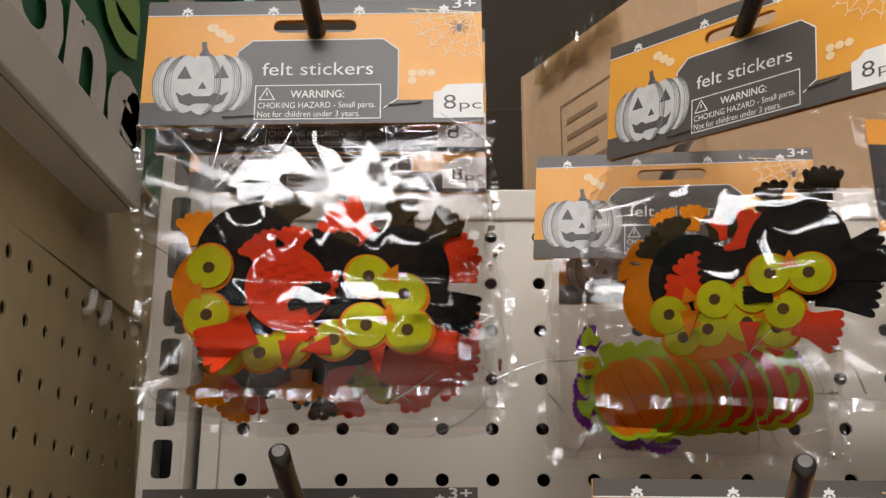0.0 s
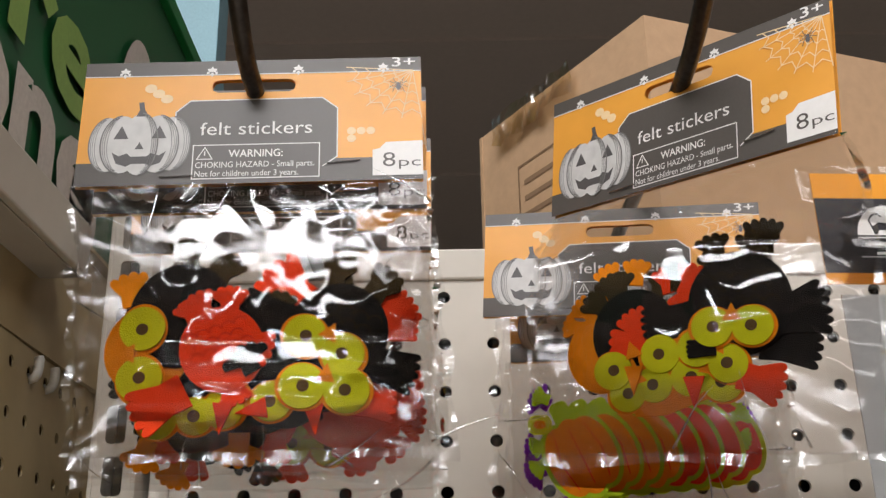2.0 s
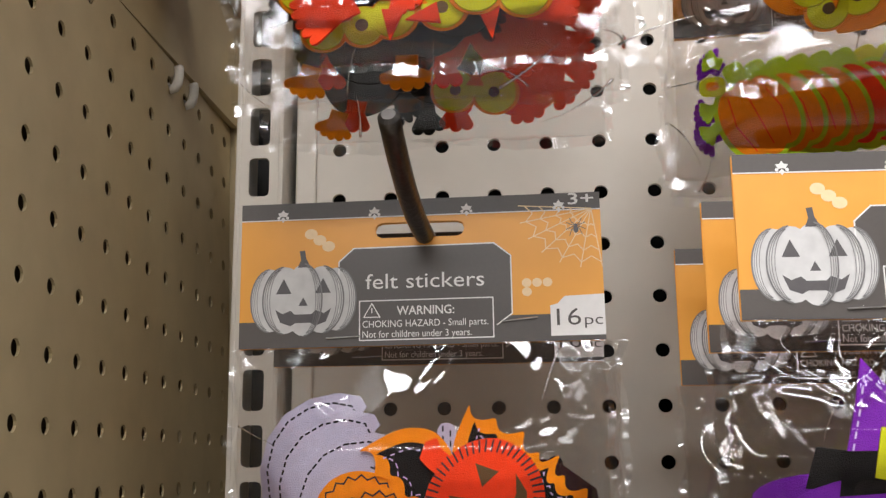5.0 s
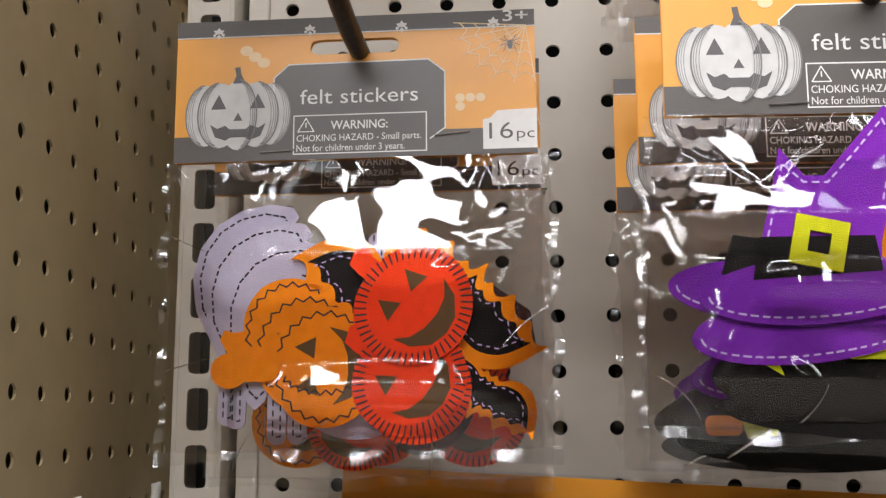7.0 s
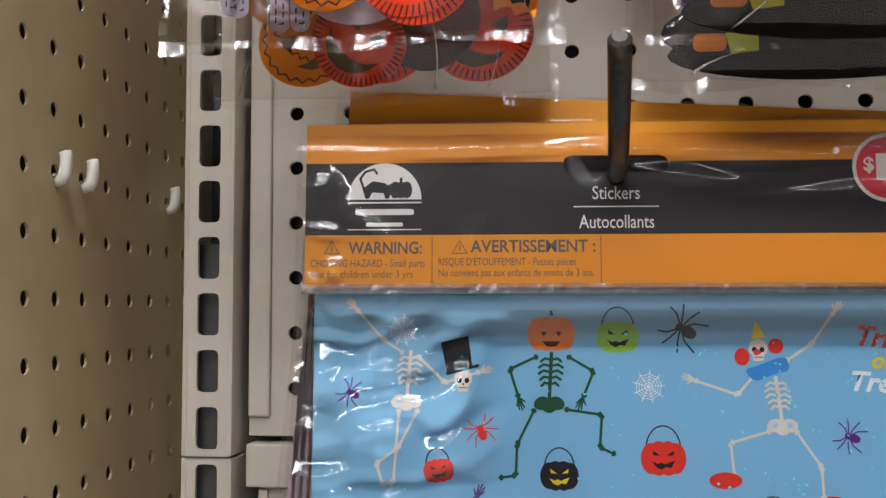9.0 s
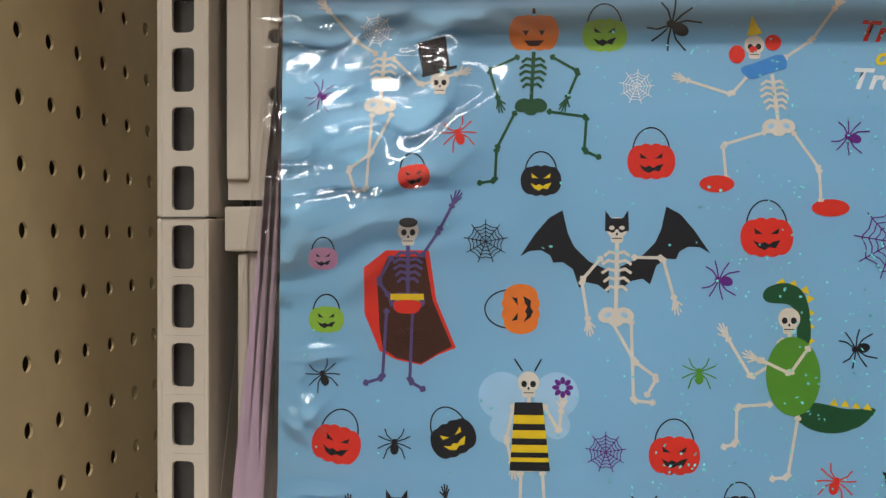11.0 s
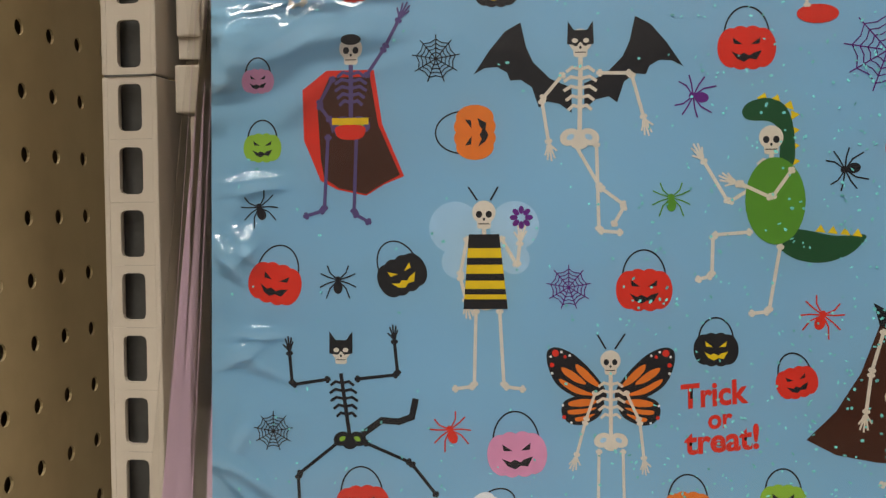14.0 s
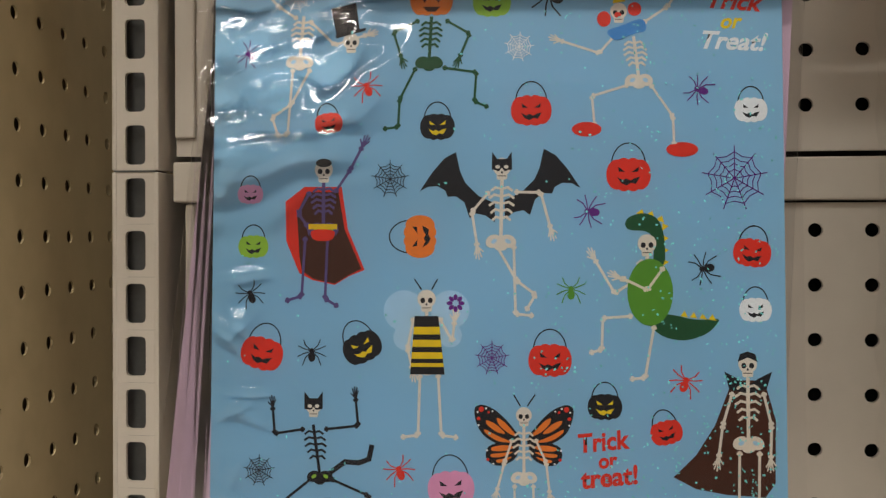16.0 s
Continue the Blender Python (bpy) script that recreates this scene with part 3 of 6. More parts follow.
    flat("label_outline", stroke(lab[:5], 0.45) + stroke([lab[6], lab[7], lab[0]], 0.45), CARD_WHITE, ob, 0.24)
    flat("warning_panel", [rect(40.6, 84.8, -47.6, -34.5)], CARD_GREY, ob, 0.26)
    flat("warning_outline", stroke(rect(40.6, 84.8, -47.6, -34.5), 0.4, True), CARD_WHITE, ob, 0.3)
    lettering("felt stickers", CARD_WHITE, ob, 42.6, -30.5, 5.1, 39.5, lift=0.34, bold=0.0)
    lettering("WARNING:", CARD_WHITE, ob, 53, -39.4, 2.9, 19, lift=0.34, bold=0.012)
    lettering("CHOKING HAZARD - Small parts.", CARD_WHITE, ob, 41.6, -43.4, 2.3, 41.5, lift=0.34)
    lettering("Not for children under 3 years.", CARD_WHITE, ob, 41.6, -46.8, 2.3, 36, lift=0.34)
    flat("warning_sign", stroke([(42, -40.0), (47.4, -40.0), (44.7, -35.4)], 0.35, True) + [rect(44.5, 44.9, -38.6, -36.9)], CARD_WHITE, ob, 0.34)
    lettering("3+", CARD_WHITE, ob, 110.5, -4.0, 3.9, 8.4, lift=0.34, bold=0.01)
    tag = [(103.4, -47.8), (121, -47.8), (121, -34.4), (108.2, -34.8), (105.8, -37.2), (103.4, -37.8)]
    flat("count_tag", [tag], CARD_WHITE, ob, 0.26)
    n, unit = count
    d_ = 4.4 if len(n) == 1 else 3.9
    u_ = 107.0 if len(n) == 1 else 105.4
    lettering(n, CARD_GREY, ob, u_, -44.4, 5.6, d_ * len(n), lift=0.34, bold=-0.004)
    lettering(unit, CARD_GREY, ob, u_ + d_ * len(n) + 1.2, -44.4, 3.6, 120.2 - (u_ + d_ * len(n) + 1.2), lift=0.34, bold=-0.004)
    for a, b in (((29.5, -46.6), (41, -46.2)), ((87.5, -42.6), (99.2, -41.6))):
        part("staple", tube(bmesh.new(), [(a[0] / 1000, -0.0006, a[1] / 1000), (b[0] / 1000, -0.0006, b[1] / 1000)], 0.00028, 6), STAPLE, ob, "thin steel staple")
    return ob


def fold_lines(u0, u1, v0, v1, seed, count):
    """Straight folds of a film: start, direction, length, half width and height of each; most run in from the edges and corners."""
    rng = random.Random(int(seed * 1000))
    out = []
    for k in range(count):
        kind_ = k % 5
        if kind_ == 0:
            u, v = rng.choice((u0, u1)), rng.choice((v0, v1))
            ang = math.degrees(math.atan2((v0 + v1) / 2 - v, (u0 + u1) / 2 - u)) + rng.uniform(-35, 35)
            length, width, high = rng.uniform(25, 60), rng.uniform(2.5, 5.5), rng.uniform(0.5, 1.1)
        elif kind_ in (1, 2):
            left_ = rng.random() < 0.5
            u, v = (u0 if left_ else u1), rng.uniform(v1, v0)
            ang = (0 if left_ else 180) + rng.uniform(-60, 60)
            length, width, high = rng.uniform(10, 38), rng.uniform(1.4, 4.0), rng.uniform(0.35, 0.9)
        elif kind_ == 3:
            u, v, ang = rng.uniform(u0, u1), v0 + 2, rng.uniform(-140, -40)
            length, width, high = rng.uniform(16, 44), rng.uniform(2.2, 5.5), rng.uniform(0.5, 1.1)
        else:
            u, v, ang = rng.uniform(u0 + 12, u1 - 12), rng.uniform(v1 + 8, v0 - 8), rng.uniform(-25, 25) if rng.random() < 0.6 else rng.uniform(0, 180)
            length, width, high = rng.uniform(8, 30), rng.uniform(1.6, 4.5), rng.uniform(0.25, 0.6)
        out.append((u, v, math.cos(radians(ang)), math.sin(radians(ang)), length, width, high * rng.choice((1, 1, -0.8))))
    return out


def film_sheet(name, mat, parent, u0, u1, v0, v1, w_mid, w_edge, seed, amp=1.0, nu=46, nv=40, slope=False, folds=30, skew=0.0, ledge=0.72, label="", still=0.8):
    """A crumpled sheet of film: bulges over its contents, pinched at its edges, with straight folds between flat facets. Millimetres; skew: how far its foot hangs to the side."""
    P, Q = np.meshgrid(np.linspace(0, 1, nu + 1), np.linspace(0, 1, nv + 1))
    U, V = u0 + (u1 - u0) * P + skew * Q, v0 + (v1 - v0) * Q
    side_fall = 1 - np.abs(2 * P - 1) ** 5
    if slope:
        # taut from the header down to the contents, with a ledge over them
        rise = np.where(Q < 0.86, np.minimum(1.0, Q / 0.36), np.maximum(0.0, (1 - Q) / 0.14))
        W = w_edge + (w_mid - w_edge) * rise * side_fall
        tilt = Q - ledge - 0.05 * (P - 0.5) + 0.012 * np.sin(9 * P + seed)
        W += 2.5 * np.clip(np.minimum(1 + tilt / 0.085, 1 - tilt / 0.035), 0, 1) * np.clip(1.7 - np.abs(2 * P - 1.1) * 2.4, 0, 1)
    else:
        W = w_edge + (w_mid - w_edge) * (1 - np.abs(2 * P - 1) ** 4) * (1 - np.abs(2 * Q - 1) ** 3)
    # drawn flat where it lies on the contents
    calm = 1 - still * np.clip((0.44 - np.abs(P - 0.5)) / 0.08, 0, 1) * np.clip((Q - 0.36) / 0.08, 0, 1) * np.clip((0.9 - Q) / 0.06, 0, 1) if slope else 1.0
    for u, v, dx, dy, length, width, high in fold_lines(u0, u1, v0, v1, seed, folds):
        along, off = (U - u) * dx + (V - v) * dy, np.abs((U - u) * -dy + (V - v) * dx)
        taper = np.clip(1 - np.abs(along - length * 0.3) / (length * 0.7), 0, 1)
        W += amp * high * taper * np.clip(1 - off / (width * (0.35 + 0.65 * taper)), 0, None) * calm
    for j in range(nv + 1):
        for i in range(nu + 1):
            u, v = U[j, i], V[j, i]
            W[j, i] += amp * 0.8 * noise.noise(Vector((u * 0.03 + seed, v * 0.045, seed * 1.7))) + amp * 0.35 * (1 - 2 * abs(noise.noise(Vector((u * 0.06 + v * 0.03, v * 0.05 - u * 0.02, seed * 3.1)))))
            if i in (0, nu):
                U[j, i] += 1.8 * noise.noise(Vector((v * 0.09, seed, 2.2)))
            if j == nv:
                V[j, i] += 1.8 * noise.noise(Vector((u * 0.06, seed, 7.7)))
    co = np.stack([U, -W, V], -1).reshape(-1, 3) / 1000
    k = np.arange((nu + 1) * (nv + 1)).reshape(nv + 1, nu + 1)
    quads = np.stack([k[:-1, :-1], k[1:, :-1], k[1:, 1:], k[:-1, 1:]], -1).reshape(-1, 4)
    me = bpy.data.meshes.new(name)
    me.from_pydata(co.tolist(), [], quads.tolist())
    me.materials.append(mat)
    for f_ in me.polygons:
        f_.use_smooth = True
    ob = new(name, me)
    ob.parent = parent
    if label:
        ob["label"] = label
    return ob


def bag_folds(u0, u1, v_top, v_bot, bulge, seed, count):
    """Sharp folds that run in from the edges and corners of a bag, as fine ridges."""
    rng = random.Random(int(seed * 100))
    bm = bmesh.new()
    for k in range(count):
        side_ = rng.choice("lrbblrt")
        if side_ in "lr":
            p0, q0 = (0.01 if side_ == "l" else 0.99), rng.uniform(0.08, 0.98)
            ang = rng.uniform(-65, 65) + (0 if side_ == "l" else 180)
        elif side_ == "b":
            p0, q0, ang = rng.choice((rng.uniform(0.02, 0.3), rng.uniform(0.7, 0.98), rng.random())), 0.985, rng.uniform(-160, -20)
        else:
            p0, q0, ang = rng.uniform(0.1, 0.9), 0.03, rng.uniform(30, 150)
        length, bend = rng.uniform(7, 30), rng.uniform(-50, 50)
        u, v, pts, n = u0 + (u1 - u0) * p0, v_top + (v_bot - v_top) * q0, [], 9
        for j in range(n):
            p, q = min(max((u - u0) / (u1 - u0), 0), 1), min(max((v - v_top) / (v_bot - v_top), 0), 1)
            rise = min(1.0, q / 0.42) if q < 0.86 else max(0.0, (1 - q) / 0.14)
            w = 0.9 + bulge * rise * (1 - abs(2 * p - 1) ** 5) + 0.9
            pts.append((u / 1000, -w / 1000, v / 1000))
            a = radians(ang + bend * j / n)
            u, v = u + length / n * math.cos(a), v - length / n * math.sin(a)
        tube(bm, pts, rng.uniform(0.00018, 0.0006), 6, 0.00006)
    return bm


def bag(pack, u0, u1, v_top, v_bot, bulge, seed, amp=1.0, shine=True, skew=0.0, fine=True, ledge=0.72, still=0.8):
    f = film_sheet("bag_front", FILM, pack, u0, u1, v_top, v_bot, bulge + 3, 0.6, seed, amp, 116 if fine else 50, 100 if fine else 44, shine, 46 if fine else 24, skew, ledge, "clear crumpled plastic bag", still)
    film_sheet("bag_back", FILM_BACK, pack, u0, u1, v_top, v_bot, -2.5, -0.6, seed + 4, amp * 0.5, 30, 26, False, 16, skew)
    part("bag_folds", bag_folds(u0 + skew * 0.5, u1 + skew * 0.5, v_top, v_bot, bulge + 3, seed, 6), FOLD, pack, "fine sharp folds in the film", smooth=True)["kind"] = "stuff"
    bm = bmesh.new()
    n = 40
    rows = []
    for i in range(n + 1):
        u = u0 - 2.5 + skew + (u1 - u0 + 5) * i / n
        k = 1.2 * math.sin(i * 0.9 + seed) + 0.8 * math.sin(i * 2.3)
        rows.append([bm.verts.new((u / 1000, -(k * 0.6 + 0.4) / 1000, (v_bot + 0.6) / 1000)), bm.verts.new((u / 1000, -(k * 1.1 + 0.8) / 1000, (v_bot - 3.6 - 1.2 * math.sin(i * 0.31 + seed)) / 1000))])
    for a, b in zip(rows, rows[1:]):
        bm.faces.new((a[0], a[1], b[1], b[0]))
    part("bag_seal", bm, SEAL, pack, smooth=True)
    # the pressed side edges, a little wavy
    for sg, ue in ((-1, u0), (1, u1)):
        bm, rows = bmesh.new(), []
        for i in range(n + 1):
            q = i / n
            u, v = ue + skew * q + 0.9 * math.sin(i * 0.7 + seed), v_top + (v_bot - v_top) * q
            k = 0.9 * math.sin(i * 0.8 + seed * 2) + 0.7 * math.sin(i * 1.9)
            rows.append([bm.verts.new((u / 1000, -(0.5 + 0.5 * k) / 1000, v / 1000)), bm.verts.new(((u + sg * (2.4 + 0.8 * math.sin(i * 0.45 + seed))) / 1000, -(0.8 + 1.4 * k) / 1000, v / 1000))])
        for a, b in zip(rows, rows[1:]):
            bm.faces.new((a[0], a[1], b[1], b[0]))
        part("bag_edge", bm, SEAL, pack, smooth=True)
    return f


def felt(pack, name, polys, mat, lift, thick=1.1, tilt=0.0):
    return flat(name, polys, mat, pack, lift, thick)


def feather_fan(n, length, spread, base=4.0):
    """A wing, foot or tuft of felt, opening to +u, whose end is cut into n round lobes."""
    out = [(0, -base), (length * 0.35, -base * 0.95)]
    step = radians(spread) / n
    for k in range(n):
        a = -radians(spread) / 2 + step * (k + 0.5)
        for g, r_ in ((-0.50, 0.87), (-0.42, 0.93), (-0.22, 0.985), (0.0, 1.0), (0.22, 0.985), (0.42, 0.93)):
            out.append((length * r_ * math.cos(a + g * step), length * r_ * math.sin(a + g * step)))
    return out + [(length * 0.87 * math.cos(radians(spread) / 2), length * 0.87 * math.sin(radians(spread) / 2)), (length * 0.35, base * 0.95), (0, base)]


def owl_foot():
    return turned(feather_fan(4, 10, 80, 2.6), 0, -1, 90)


def felt_owl(pack, color, u, v, rot, lift, s=1.0, wings=True, eyes=True, scales=None):
    """An owl cut from felt: body, feathered wings, feet, goggle eyes, beak. It stands on its head at rot = 180."""
    body = ellipse(0, 0, 16.5, 17.5, 30)
    if wings:
        felt(pack, "wing", [turned(turned(feather_fan(6, 19, 75), 10, -2, 12), u, v, rot, s)], color, lift - 1.2)
        felt(pack, "wing", [turned(turned(feather_fan(6, 19, 75), -10, -2, 168), u, v, rot, s)], color, lift - 1.2)
    felt(pack, "foot", [turned(turned(owl_foot(), 7, -16, 190), u, v, rot, s)], FELT_DARK.get(color, color), lift - 0.9)
    felt(pack, "foot", [turned(turned(owl_foot(), -7, -16, 170), u, v, rot, s)], FELT_DARK.get(color, color), lift - 0.9)
    b = felt(pack, "owl_body", [turned(body, u, v, rot, s)], color, lift)
    if scales is not None:
        arcs = []
        for r in range(3):
            for c in range(5 - r % 2):
                arcs += stroke(turned(ellipse(-10 + 5 * c + 2.5 * (r % 2), -8 + 4.2 * r, 2.4, 2.2, 6, a0=180, a1=360), u, v, rot, s), 0.35)
        flat("pressed_feathers", arcs, scales, b, lift + 1.14)
    if eyes:
        goggles(pack, u, v, rot, lift + 1.3, s)
    return b


FELT_DARK = {FELT_BLACK: material("dark_olive_felt", (0.045, 0.03, 0.012), rough=0.95, spec=0.15, vary=0.3, bump=0.5, bump_scale=2500)}


def goggles(pack, u, v, rot, lift, s=1.0, du=7.3, dv=11.0, r=7.3):
    felt(pack, "face_mask", [turned(ellipse(-du, dv, r + 1.3, r + 0.6), u, v, rot, s), turned(ellipse(du, dv, r + 1.3, r + 0.6), u, v, rot, s)], FELT_ORANGE, lift, 0.5)
    for sgn in (-1, 1):
        e = felt(pack, "eye", [turned(ellipse(sgn * du, dv, r, r), u, v, rot, s)], FELT_LIME, lift + 0.7, 0.9)
        flat("pupil", [turned(ellipse(sgn * (du - 0.4), dv, 2.0, 2.0, 14), u, v, rot, s)], FELT_BROWN, e, lift + 1.7)
    felt(pack, "beak", [turned([(-3.2, dv - 2), (3.2, dv - 2), (0, dv - 8)], u, v, rot, s)], FELT_ORANGE, lift + 1.0, 0.7)


def crest(pack, color, u, v, rot, lift, s=1.0, n=4, length=11, spread=95):
    return felt(pack, "feather_tuft", [turned(feather_fan(n, length, spread * 0.9, length * 0.30), u, v, rot, s)], color, lift)


def owl_pack(m, count, label, seed, layout, bulge=9.0, size=(-3, 124, -49.5, -142), slide=(0, 0), twist=0.0, shine=True, skew=0.0, fine=True, ledge=0.72, amp=1.0, still=0.8):
    pack = thing("sticker_pack", m, label, "sticker pack", "felt sticker packs")
    header_card(pack, count)
    before = set(pack.children)
    layout(pack)
    for ob in set(pack.children) - before:
        ob.matrix_local = Matrix.Translation((slide[0] / 1000, 0, slide[1] / 1000)) @ Matrix.Translation((0.045, 0, -0.1)) @ pose(0, 0, 0, 0, -twist * 0.23, twist) @ Matrix.Translation((-0.045, 0, 0.1))
    before = set(pack.children)
    bag(pack, size[0], size[1], size[2], size[3], bulge, seed, amp, shine, skew, fine, ledge, still)
    if twist:
        for ob in set(pack.children) - before:
            for q in ob.data.vertices:
                f = min(1.0, max(0.0, (-0.049 - q.co.z) / 0.03))
                a = radians(twist) * f * f * (3 - 2 * f)
                x, y = q.co.x - 0.045, q.co.y
                q.co.x, q.co.y = 0.045 + x * math.cos(a) - y * math.sin(a), x * math.sin(a) + y * math.cos(a)
    return pack


PRESSED_RED = material("pressed_red_felt", (0.62, 0.02, 0.006), rough=0.95)


def eyes_at(p, a, b, lift, r=7.3):
    """A goggle mask whose two eyes lie at a and b."""
    half, ang = math.hypot(b[0] - a[0], b[1] - a[1]) / 2, math.degrees(math.atan2(b[1] - a[1], b[0] - a[0]))
    goggles(p, (a[0] + b[0]) / 2, (a[1] + b[1]) / 2, ang + (180 if abs(ang) < 60 else 0), lift, 1.0, du=half, dv=0, r=r)


def owls_spread(p):
    """Felt owls slid to the bottom of the bag, most on their heads."""
    dark = FELT_DARK[FELT_BLACK]
    crest(p, FELT_RED, 84, -97, 140, 0.3, 1.7, 5, 13, 75)
    crest(p, FELT_RED, 102, -104, 35, 0.4, 1.5, 5, 12, 60)
    crest(p, FELT_RED, 103, -104, 0, 1.4, 1.4, 4, 11, 45)
    crest(p, FELT_ORANGE, 25, -94, 105, 0.5, 1.1, 4, 11, 80)
    felt_owl(p, FELT_ORANGE, 31, -109, 165, 0.8, 0.86, wings=False, eyes=False)
    crest(p, dark, 42.5, -82, 92, 1.2, 1.0, 4, 11, 75)
    crest(p, dark, 49, -87, 50, 1.2, 1.0, 4, 12, 75)
    felt_owl(p, FELT_BLACK, 41, -98, 160, 2.0, 1.02, wings=False, eyes=False)
    felt_owl(p, FELT_BLACK, 65, -115, 180, 2.4, 1.0, wings=False, eyes=False)
    crest(p, dark, 94, -89, 98, 1.6, 1.0, 4, 11, 75)
    crest(p, dark, 103, -93, 52, 1.6, 1.0, 4, 12, 75)
    crest(p, FELT_BLACK, 79, -103, 158, 2.7, 1.0, 5, 21, 48)
    felt_owl(p, FELT_BLACK, 92, -106.5, 158, 3.6, 1.0, wings=False, eyes=False, scales=dark)
    crest(p, FELT_BLACK, 99, -115, -18, 3.2, 1.0, 5, 20, 50)
    crest(p, FELT_RED, 50, -100, 118, 4.4, 0.9, 4, 11, 85)
    crest(p, FELT_RED, 57, -99, 82, 4.4, 0.9, 4, 11, 80)
    felt_owl(p, FELT_RED, 55.5, -111, 200, 5.2, 0.82, wings=False, eyes=False, scales=PRESSED_RED)
    crest(p, FELT_RED, 60, -108, -18, 5.0, 0.9, 4, 14, 70)
    crest(p, FELT_RED, 58, -120, -70, 4.9, 0.9, 4, 11, 80)
    crest(p, FELT_BLACK, 66, -119, 120, 6.5, 1.0, 5, 10, 130)
    eyes_at(p, (29.8, -103.5), (30.0, -120.2), 5.0)
    eyes_at(p, (82.0, -107.5), (94.2, -114.0), 6.0, 6.9)
    eyes_at(p, (81.4, -124.2), (95.4, -126.0), 6.8)
    eyes_at(p, (56.7, -130.0), (71.5, -128.0), 3.4, 6.4)
    eyes_at(p, (47.8, -132.0), (36.0, -133.0), 2.6, 6.0)
    crest(p, FELT_RED, 45, -124.5, 208, 6.8, 1.25, 5, 15, 62)
    crest(p, FELT_RED, 97, -129, -8, 4.0, 1.1, 4, 13, 55)
    for u, v, r_ in ((56.4, -133, -95), (85.3, -134, -85), (66.0, -131, -170)):
        felt(p, "beak", [turned([(-4, 3), (5, 0), (-4, -3)], u, v, r_, 1.1)], FELT_RED, 5.4)
    felt_owl(p, FELT_BLACK, 76, -122, 182, 0.6, 0.8, wings=True, eyes=False)


def owls_back(p, eyes=True):
    """The same owls in the packs behind, lying lower."""
    felt_owl(p, FELT_BLACK, 36, -116, 150, 1.0, 0.9, wings=True, eyes=False)
    felt_owl(p, FELT_RED, 92, -117, 190, 1.2, 0.95, wings=True, eyes=False)
    felt_owl(p, FELT_BLACK, 64, -113, 178, 2.4, 0.9, wings=True, eyes=False)
    if eyes:
        goggles(p, 76, -125, 175, 3.6, 1.0, du=7.2, dv=0)
    else:
        felt_owl(p, FELT_BLACK, 46, -122, 184, 3.0, 0.85, wings=True, eyes=False)
        crest(p, FELT_ORANGE, 58, -128, -90, 3.2, 1.3, 5, 9, 120)
    for u, v, r_ in ((34, -132, -100), (58, -134, -80), (70, -133, -95), (92, -131, -75), (102, -127, -45)):
        crest(p, FELT_RED if u != 58 else FELT_BLACK, u, v + 6, r_, 1.8, 1.3, 3, 9, 80)
    crest(p, FELT_ORANGE, 28, -130, -110, 2.4, 1.2, 5, 9, 100)


owl_pack(pose(-0.1037, 0.362, 1.5285, -2, -0.6, 0.5), ("8", "pc"), "front pack of owl felt stickers in a crinkled clear bag", 1.3, owls_spread, 8.6, (2, 121, -49.5, -143), skew=7.0, ledge=0.735, amp=1.5)
owl_pack(pose(-0.1022, 0.378, 1.5255, 0, 0, 0.0), ("8", "pc"), "second pack of owl felt stickers hanging on the same hook", 2.9, lambda p: owls_back(p, False), 7.0, (2, 121, -49.5, -143), slide=(0, -2), skew=3.0, fine=False)
owl_pack(pose(-0.1010, 0.422, 1.526, 0, 0.4, -0.5), ("8", "pc"), "rear pack of owl felt stickers hanging on the same hook", 4.1, owls_back, 7.0, (2, 121, -49.5, -143), slide=(0, -2), fine=False)


